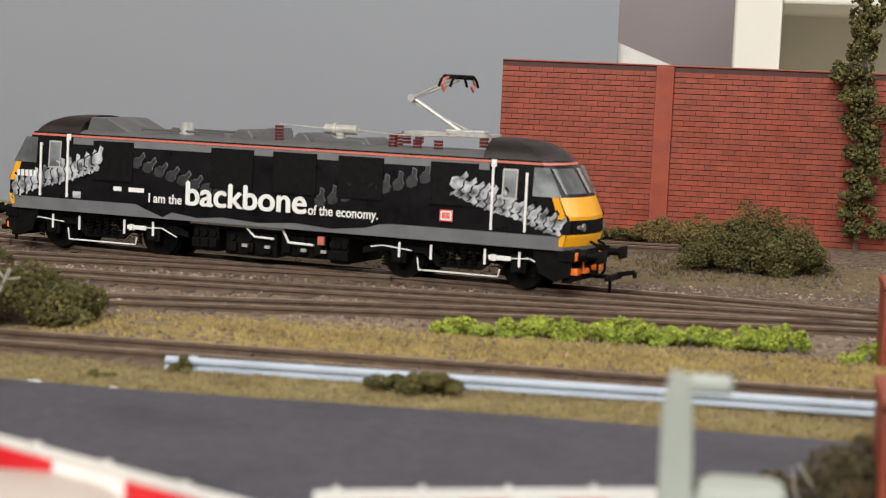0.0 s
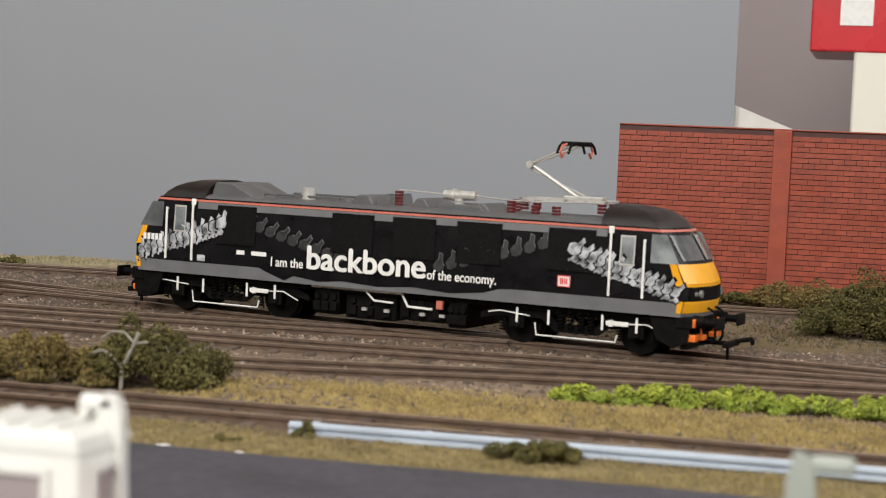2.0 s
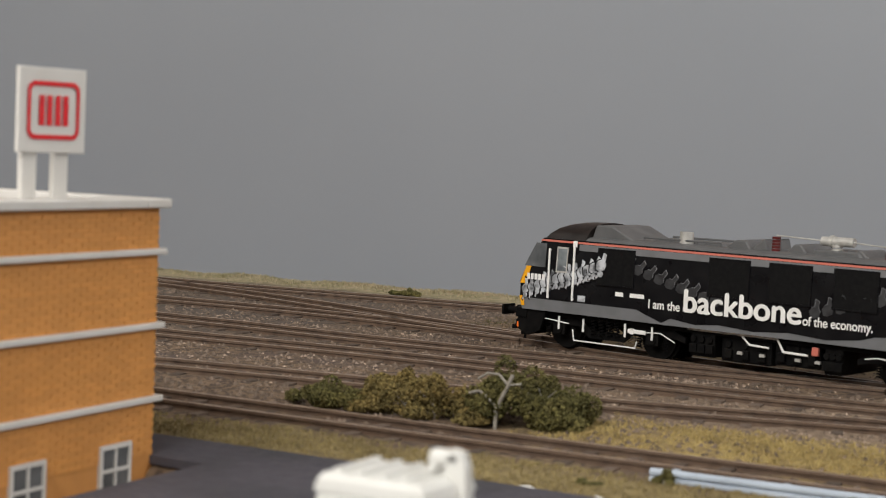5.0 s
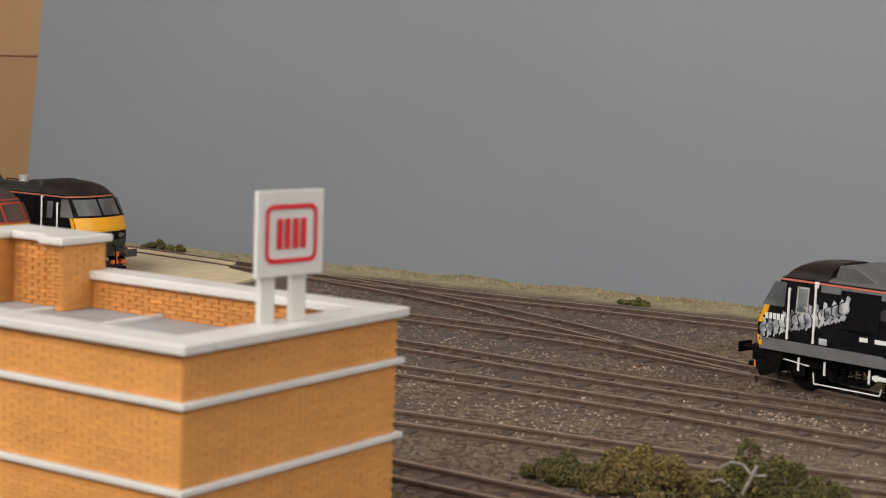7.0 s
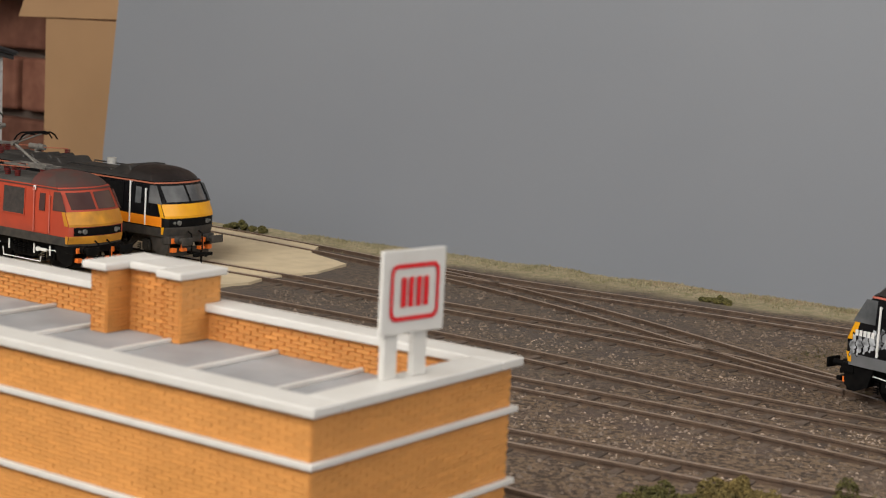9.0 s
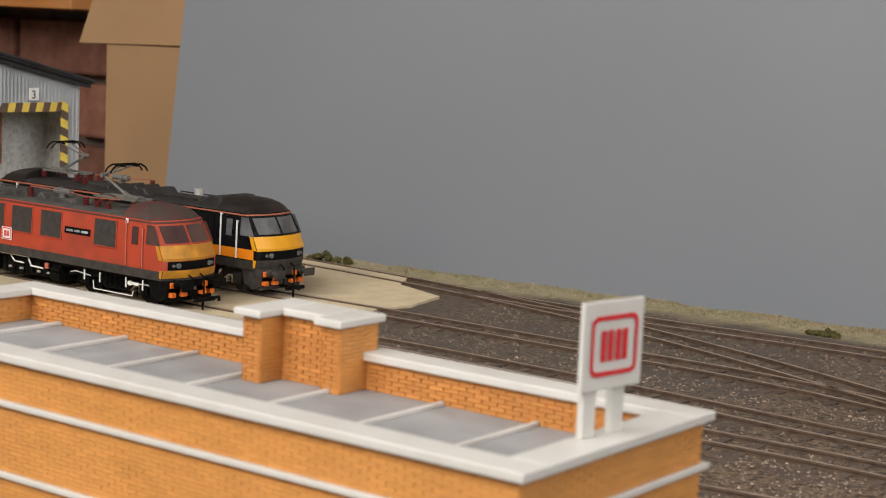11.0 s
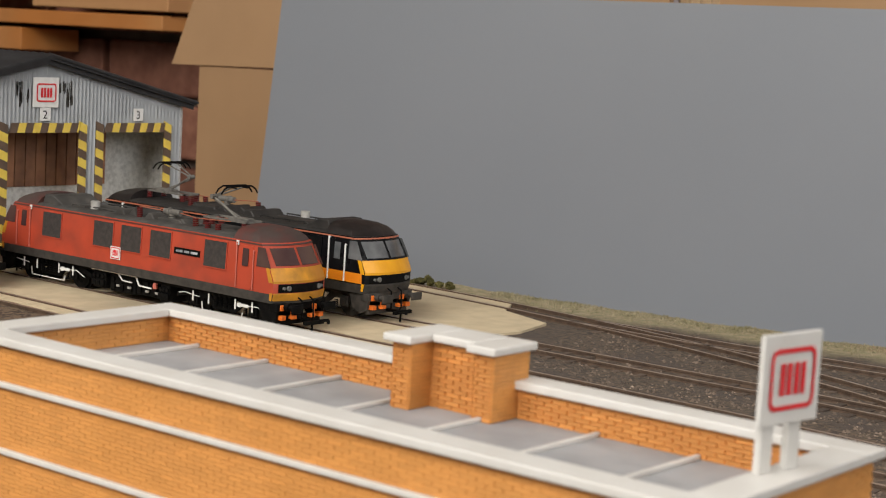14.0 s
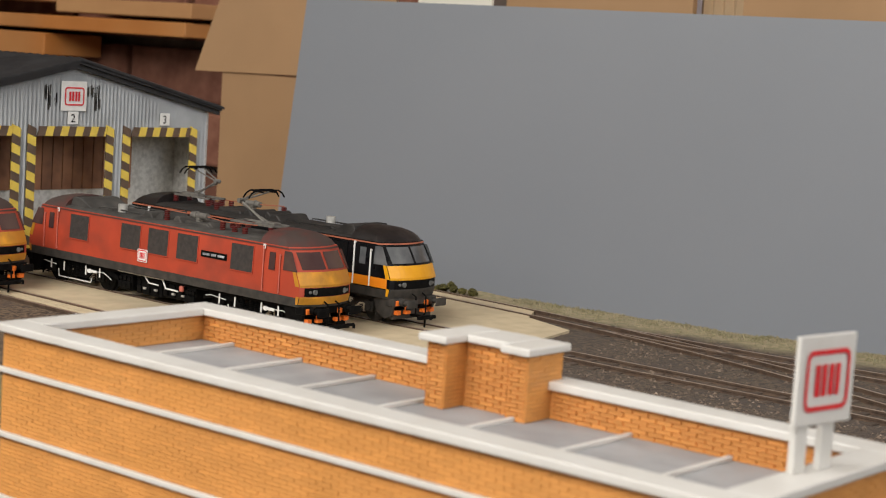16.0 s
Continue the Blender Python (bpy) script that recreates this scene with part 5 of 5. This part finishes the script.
for a0, a1, face in ((-0.2, 0.6, "f"), (-0.25, 0.45, "s")):
    q = bmnew()
    g = bmnew()
    if face == "f":
        for u0, u1, w0, w1 in ((a0, a1, 1.97, 2.05), (a0, a1, 1.2, 1.28), (a0, a0 + 0.08, 1.28, 1.97), (a1 - 0.08, a1, 1.28, 1.97)):
            box(q, u0, -0.55, w0, u1, -0.49, w1)
        box(g, a0 + 0.08, -0.515, 1.28, a1 - 0.08, -0.49, 1.97)
    else:
        for u0, u1, w0, w1 in ((a0, a1, 1.97, 2.05), (a0, a1, 1.2, 1.28), (a0, a0 + 0.08, 1.28, 1.97), (a1 - 0.08, a1, 1.28, 1.97)):
            box(q, 0.89, u0, w0, 0.95, u1, w1)
        box(g, 0.9, a0 + 0.08, 1.28, 0.915, a1 - 0.08, 1.97)
    wf = part("window", q, M["cream_plastic"], gh)
    part("pane", g, M["mauve"], wf, "dull mauve window pane")


def barrier_post(label, x, y, mat, hook):
    b = thing("barrier_post", label, "barrier", x, y, -0.1, 0, "lifting barriers")
    q = bmnew()
    poly(q, [(-0.28, -0.06, 0), (0.22, -0.06, 0), (0.1, -0.06, 1.6), (0.06, -0.06, 2.5), (0.0, -0.06, 2.66), (-0.14, -0.06, 2.7), (-0.2, -0.06, 2.45), (-0.2, -0.06, 1.6)], Vector((0, 0.16, 0)))
    part("column", q, mat, b)
    q = bmnew()
    s = -1 if hook else 1
    box(q, s * 0.0, -0.06, 2.5, s * 0.42, 0.1, 2.68, 0.06)
    if hook:
        box(q, -0.42, -0.06, 2.42, -0.3, 0.1, 2.62, 0.04)
    part("arm_rest", q, mat, b)
    return b


bp = barrier_post("cream plastic barrier post with a hooked top", 52.12, -28.0, M["cream_plastic"], True)
bp2 = barrier_post("pale green-grey plastic barrier post with cabinet", 58.95, -28.0, M["green_plastic"], False)
q = bmnew()
box(q, 0.12, -0.4, 0, 0.95, 0.35, 1.75, 0.16)
part("cabinet", q, M["green_plastic"], bp2, "rounded green-grey cabinet", True)


def boom(label, a, b, n, first):
    t = thing("barrier_boom", label, "barrier", *a, 0, "lifting barriers")
    d = Vector(b) - Vector(a)
    for k in range(n):
        q = bmnew()
        p0, p1 = d * (k / n), d * ((k + 1) / n)
        m = Matrix.Translation((p0 + p1) / 2) @ d.to_track_quat("X", "Z").to_matrix().to_4x4()
        box(q, -d.length / n / 2, -0.05, -0.1, d.length / n / 2, 0.05, 0.1, 0.012, m)
        part("section", q, M["logo_red" if (k + first) % 2 else "white"], t)
    q = bmnew()
    m = Matrix.Translation(d / 2) @ d.to_track_quat("X", "Z").to_matrix().to_4x4()
    box(q, -d.length / 2, -0.04, 0.1, d.length / 2, 0.04, 0.2, 0.02, m)
    for k in range(4):
        box(q, -d.length / 2 + d.length * (k + 0.7) / 4, -0.06, 0.18, -d.length / 2 + d.length * (k + 0.7) / 4 + 0.05, 0.03, 0.235, 0.01, m)
    part("top_rail", q, M["white_plastic"], t, "white moulded top rail")


boom("red and white striped lifting barrier arm", (52.3, -28.05, 1.32), (56.0, -30.3, 1.38), 4, 1)
boom("red and white striped lifting barrier arm", (58.75, -28.05, 1.32), (55.7, -28.6, 1.16), 7, 0)

# ---- a parked car by the barrier ----
cr = thing("car", "beige plastic model car with a rounded roof", "car", 53.1, -29.2, -0.1, 8)
q = bmnew()
box(q, -1.9, -0.75, 0.25, 1.9, 0.75, 0.85, 0.16)
part("body", q, M["beige_car"], cr, smooth=True)
q = bmnew()
rings = []
for f, g_, z in ((1.0, 1.0, 0.85), (0.86, 0.9, 1.2), (0.78, 0.84, 1.38), (0.62, 0.7, 1.45)):
    rings.append([q.verts.new((x * f, y * g_, z)) for x, y in ((-1.3, -0.72), (1.1, -0.72), (1.3, -0.4), (1.3, 0.4), (1.1, 0.72), (-1.3, 0.72), (-1.5, 0.4), (-1.5, -0.4))])
for a, b in zip(rings, rings[1:]):
    for i in range(8):
        q.faces.new((a[i], a[(i + 1) % 8], b[(i + 1) % 8], b[i]))
q.faces.new(rings[-1])
part("roof", q, M["beige_car"], cr, smooth=True)
for xx in (-1.2, 1.2):
    for s in (-1, 1):
        q = bmnew()
        cyl(q, (xx, s * 0.6, 0.31), (xx, s * 0.78, 0.31), 0.31, 18)
        wl = part("wheel", q, M["under"], cr, smooth=True)
        q = bmnew()
        cyl(q, (xx, s * 0.78, 0.31), (xx, s * 0.8, 0.31), 0.18, 14)
        part("hub", q, M["metal"], wl)


# ---- vegetation and loose ballast ----
def clump(rng, n, w, d, h, size, hollow=0.55):
    """Leaf flakes over several overlapping lobes: verts and faces in railway metres."""
    lobes = []
    for _ in range(int(8 + 4 * w * d)):
        lx, ly = rng.uniform(-0.44, 0.44) * w, rng.uniform(-0.42, 0.42) * d
        fall = max(0.25, 1 - ((lx / (w / 2)) ** 2 + (ly / (d / 2)) ** 2) * 0.6) * rng.uniform(0.6, 1.05)
        lobes.append((lx, ly, h * 1.25 * rng.uniform(0.28, 0.6) * fall, rng.uniform(0.13, 0.26) * min(w, d, 2.2 * h), h * fall * rng.uniform(0.28, 0.42)))
    verts, faces = [], []
    for _ in range(n):
        lx, ly, lz, r, rz = lobes[rng.integers(len(lobes))]
        v = rng.normal(size=3)
        v /= np.linalg.norm(v)
        rr = rng.uniform(hollow, 1.0) ** 0.5 * (1.13 if rng.uniform() < 0.08 else 1.0)
        c = Vector((lx + v[0] * r * rr, ly + v[1] * r * rr, max(0.0, lz + v[2] * rz * rr)))
        s = size * rng.uniform(0.5, 1.3)
        a = Vector(rng.normal(size=3)).normalized()
        b = a.cross(Vector(rng.normal(size=3))).normalized()
        e = a.cross(b) * s * 0.5
        k = len(verts)
        verts += [c + a * s, c + b * s * 0.8, c - a * s * 0.8, c - b * s * 0.9, c + e, c - e]
        faces += [(k, k + 1, k + 4), (k + 1, k + 2, k + 4), (k + 2, k + 3, k + 4), (k + 3, k, k + 4), (k, k + 3, k + 5), (k + 2, k + 1, k + 5)]
    return verts, faces


def flakes(name, vf, mat, parent=None):
    me = bpy.data.meshes.new(name)
    me.from_pydata([(v[0] * K, v[1] * K, v[2] * K) for v in vf[0]], [], vf[1])
    me.materials.append(mat)
    ob = new(name, me)
    if parent:
        ob.parent = parent
    return ob


def bush(label, x, y, w, d, h, mat, seed, n=1400, size=0.1, twigs=0, group="bushes"):
    rng = np.random.default_rng(seed)
    t = thing("bush", label, "bush", x, y, ground_z(x, y) - 0.03, 0, group)
    flakes("foliage", clump(rng, int(n * 3.0), w, d, h, size * 0.52), M[mat], t)
    q = bmnew()
    for _ in range(3 + twigs * 2):
        a = Vector((rng.uniform(-0.12, 0.12) * w, rng.uniform(-0.12, 0.12) * d, -0.1))
        p1 = a + Vector((rng.uniform(-0.15, 0.15) * w, rng.uniform(-0.1, 0.1) * d, h * 0.36))
        p2 = p1 + Vector((rng.uniform(-0.22, 0.22) * w, rng.uniform(-0.15, 0.15) * d, h * 0.22))
        cyl(q, a, p1, 0.035, 5, 0.025)
        cyl(q, p1, p2, 0.025, 5, 0.01)
    part("stem", q, M["twig"], t)
    return t


bush("dark green foam bush with a bare twig beside the track", 44.85, -10.5, 2.8, 1.9, 1.8, "leaf_dark", 1, 3600, 0.09)
bush("olive brown low foam scrub beside the track", 42.5, -10.9, 3.6, 1.7, 1.15, "leaf_olive", 2, 2600, 0.09)
bush("dark green low foam scrub beside the track", 40.2, -11.1, 2.4, 1.5, 0.75, "leaf_dark", 3, 1700, 0.09)
bush("olive brown low foam scrub beside the track", 41.4, -10.0, 2.2, 1.2, 0.95, "leaf_olive", 4, 1500, 0.09)
bush("dense dark green foam bush among dry scrub", 46.1, 8.0, 3.2, 2.0, 1.45, "leaf_dark", 5, 2400, 0.1)
bush("low green foam bush among dry scrub", 38.9, 10.4, 2.2, 1.5, 0.6, "leaf_dark", 6, 1200, 0.09)
bush("low green foam bush among dry scrub", 50.6, 8.6, 2.6, 1.6, 0.95, "leaf_olive", 7, 1500, 0.1)
bush("tiny dark green foam bush at the board edge", 41.2, 18.4, 0.7, 0.5, 0.5, "leaf_dark", 8, 260, 0.08)
bush("tall dark green foam bush before the brick wall", 59.4, 9.0, 4.2, 2.6, 2.3, "leaf_dark", 9, 5200, 0.1)
bush("low dark green moss beside the far track", 27.2, 15.6, 1.6, 0.7, 0.35, "leaf_dark", 10, 700, 0.08)
bush("dark green foam bush behind the locomotives", 3.4, 13.9, 3.0, 0.9, 0.6, "leaf_dark", 11, 1500, 0.1)
bush("low mossy scrub under the brick wall", 52.6, 17.6, 5.5, 1.6, 0.9, "leaf_dark", 12, 2200, 0.11)
bush("low mossy scrub under the brick wall", 56.8, 17.4, 4.0, 1.8, 1.2, "leaf_olive", 13, 1800, 0.11)
bush("dark green foam tuft in front of the crash barrier", 53.9, -15.1, 1.75, 0.9, 0.6, "leaf_dark", 34, 1500, 0.07)
bush("tiny green foam tuft at the crash barrier end", 49.65, -14.85, 0.45, 0.4, 0.42, "leaf_dark", 15, 420, 0.06)
bush("tiny green foam tuft in the verge grass", 48.6, -15.9, 0.5, 0.4, 0.16, "leaf_dark", 16, 300, 0.06)
bush("rusty green foam shrub beside the road", 60.75, -22.2, 2.4, 1.7, 1.5, "leaf_rust", 17, 3600, 0.07)
bush("tiny rusty green foam tuft beside the road", 59.2, -21.0, 0.8, 0.6, 0.35, "leaf_rust", 18, 500, 0.06)
for k in range(15):
    u = k / 14
    rr = random.Random(40 + k)
    bush("bright green foam hedge plant in yellow grass", 53.2 + 7.0 * u + rr.uniform(-0.2, 0.2), -8.0 + 1.0 * u + rr.uniform(-0.25, 0.25), 0.95, 0.8, rr.uniform(0.5, 0.75), "leaf_bright", 40 + k, 420, 0.09, group="hedge plants")
bush("bright green foam plant in yellow grass", 61.7, -8.4, 0.8, 0.7, 0.65, "leaf_bright", 60, 420, 0.09, group="hedge plants")

# bare pale branch leaning in the bush
bb = thing("bare_branch", "pale bare twig standing in the foam bush", "branch", 44.5, -11.45, ground_z(44.5, -11.45))
for pts, r in (([(0, 0, -0.1), (0.02, 0, 0.4), (0.1, 0.02, 0.62), (0.26, 0.05, 0.98), (0.34, 0.08, 1.2)], 0.045), ([(0.05, 0, 0.45), (-0.16, -0.03, 0.66), (-0.38, -0.05, 0.8), (-0.6, -0.1, 0.74)], 0.034), ([(0.26, 0.04, 0.98), (0.05, 0, 1.2), (-0.22, 0, 1.2), (-0.45, 0, 1.05)], 0.028), ([(0.26, 0.05, 0.98), (0.55, 0.1, 1.02)], 0.024)):
    q = bmnew()
    tube(q, pts, r, 7)
    part("limb", q, M["twig"], bb)

st = thing("tree_stump", "pale grey tree stump with splayed roots by the wall", "stump", 50.9, 18.6, ground_z(50.9, 18.6))
q = bmnew()
cyl(q, (0, 0, -0.1), (0, 0, 1.0), 0.42, 12, 0.3)
cyl(q, (0.1, 0, 0.9), (0.25, 0, 1.35), 0.2, 9, 0.08)
cyl(q, (-0.15, 0.1, 0.9), (-0.2, 0.1, 1.25), 0.14, 9, 0.06)
part("trunk", q, M["sleeper"], st)
q = bmnew()
for k in range(8):
    a = k * 0.785 + 0.2
    tube(q, [(0.35 * math.cos(a), 0.35 * math.sin(a), 0.95), (0.75 * math.cos(a), 0.75 * math.sin(a), 0.5), (1.0 * math.cos(a), 1.0 * math.sin(a), -0.25)], 0.04, 6)
part("root", q, M["twig"], st, "pale splayed roots")

iv = thing("ivy", "thick dark green ivy hanging over the brick wall", "ivy", 62.75, 18.9, 0, 0)
rng = np.random.default_rng(77)
vs, fs = [], []
for k in range(15):
    v, f = clump(rng, 420, rng.uniform(1.0, 1.7), 1.1, rng.uniform(1.0, 1.5), 0.1, 0.6)
    ox, oz, n0 = rng.uniform(-0.35, 0.3) + (0.25 if k < 4 else 0), 0.3 + k * 0.68, len(vs)
    vs += [p + Vector((ox, 0, oz)) for p in v]
    fs += [tuple(i + n0 for i in q) for q in f]
flakes("foliage", (vs, fs), M["leaf_dark"], iv)
q = bmnew()
tube(q, [(0.2, 0.4, -0.3), (0.0, 0.3, 3), (0.15, 0.3, 6), (0.1, 0.3, 9)], 0.1, 6)
part("stem", q, M["sleeper"], iv)


def scatter(name, label, category, mat, n, seed, area, smin, smax, kind, lift=0.0):
    """Stones (kind 's') or grass blades (kind 'g') strewn over an area function that returns x, y or None."""
    rng = np.random.default_rng(seed)
    verts, faces = [], []
    while n > 0:
        p = area(rng)
        if p is None:
            continue
        n -= 1
        x, y = p
        z = ground_z(x, y) + lift
        s = rng.uniform(smin, smax)
        k = len(verts)
        if kind == "s":
            r = rng.uniform(0.6, 1.3, 6) * s
            a = rng.uniform(0, 6.3)
            ca, sa = math.cos(a), math.sin(a)
            verts += [(x + ca * r[0], y + sa * r[0], z), (x - sa * r[1], y + ca * r[1], z), (x - ca * r[2], y - sa * r[2], z), (x + sa * r[3], y - ca * r[3], z), (x + 0.3 * (r[4] - s), y, z + r[4] * 0.8), (x, y, z - s)]
            faces += [(k, k + 1, k + 4), (k + 1, k + 2, k + 4), (k + 2, k + 3, k + 4), (k + 3, k, k + 4)]
        else:
            for _ in range(3):
                a = rng.uniform(0, 6.3)
                w = 0.018
                dx, dy = rng.normal(0, 0.45, 2) * s
                k = len(verts)
                verts += [(x + w * math.cos(a), y + w * math.sin(a), z - 0.03), (x - w * math.cos(a), y - w * math.sin(a), z - 0.03), (x + dx, y + dy, z + s)]
                faces.append((k, k + 1, k + 2))
    ob = flakes(name, (verts, faces), mat)
    tagged(ob, label, category, kind="stuff")


def near_rail(x, y):
    return any(abs(x - c.x) < 0.6 and abs(y - c.y) < 0.72 and abs(y - c.y) > 0.56 for ln in LINES for c in ln)


LINES = [smooth_line(t, 1.1) for t in TRACKS]


def yard_area(rng):
    x, y = rng.uniform(10, 64), rng.uniform(-14, 14)
    if x < 15 and y > -6 or near_rail(x, y):
        return None
    return (x, y) if noise.noise((x * 0.5, y * 0.5, 2)) > rng.uniform(-0.6, 0.5) else None


def pale_area(rng):
    x = rng.uniform(22, 64)
    y = rng.choice([rng.normal(-0.9, 0.5), rng.normal(-5.0, 0.8), rng.normal(-7.8, 0.9), rng.normal(3.0, 0.6), rng.normal(-2.7, 1.6)])
    if y > 10 or near_rail(x, y):
        return None
    return (x, y) if noise.noise((x * 0.45, y * 0.6, 7)) > rng.uniform(-0.3, 0.5) else None


def verge_area(rng):
    x, y = rng.uniform(30, 66), rng.uniform(-17.35, -14.5)
    return (x, y) if noise.noise((x * 0.8, y * 0.8, 4)) > rng.uniform(-0.9, 0.3) else None


def straw_area(rng):
    x, y = rng.uniform(45, 66), rng.normal(-10.2, 1.1)
    if not -12.3 < y < -7.6:
        return None
    return (x, y) if noise.noise((x * 0.6, y * 0.6, 6)) + (x - 47) * 0.08 > rng.uniform(-0.5, 0.4) else None


def scrub_area(rng):
    x, y = rng.uniform(34, 62), rng.uniform(5.5, 18)
    if y > back_y(x) - 0.6 or near_rail(x, y) or y < 7.5 - 0.2 * (x - 34) * 0.8:
        return None
    return (x, y) if noise.noise((x * 0.5, y * 0.5, 8)) > rng.uniform(-0.5, 0.5) else None


scatter("ballast", "loose brown ballast chips between the tracks", "ballast", M["stone_brown"], 15000, 21, yard_area, 0.03, 0.1, "s")
scatter("ballast", "loose pale stone chips between the tracks", "ballast", M["stone_pale"], 3000, 22, pale_area, 0.02, 0.07, "s")
scatter("verge_grass", "short olive static grass along the road", "grass", M["grass_o"], 13000, 23, verge_area, 0.03, 0.1, "g")
scatter("straw_grass", "straw yellow static grass beside the track", "grass", M["grass_y"], 13000, 24, straw_area, 0.03, 0.11, "g")
def rim_area(rng):
    x = rng.uniform(6, 62)
    y = back_y(x) - abs(rng.normal(0, 0.8)) - 0.08
    return (x, y) if noise.noise((x * 0.7, y * 0.7, 3)) > rng.uniform(-0.7, 0.4) else None


scatter("rim_grass", "pale dry static grass along the layout edge", "grass", M["grass_pale"], 9000, 27, rim_area, 0.03, 0.13, "g")
scatter("dry_scrub", "dry brown scrub and twigs behind the tracks", "grass", M["leaf_rust"], 5000, 25, scrub_area, 0.04, 0.14, "g")
for x, y, s in ((47.95, -17.2, 0.14), (48.2, -17.25, 0.07), (49.3, -17.15, 0.08), (49.6, -17.2, 0.06)):
    q = bmnew()
    bmesh.ops.create_icosphere(q, subdivisions=2, radius=s)
    for v in q.verts:
        v.co = Vector((v.co.x * 1.3, v.co.y, v.co.z * 0.35)) * (1 + 0.25 * noise.noise(v.co * 9))
    solid("plaster_lump", q, M["white"], "white plaster lump at the road edge", "stone", x, y, -0.08, group="plaster lumps")
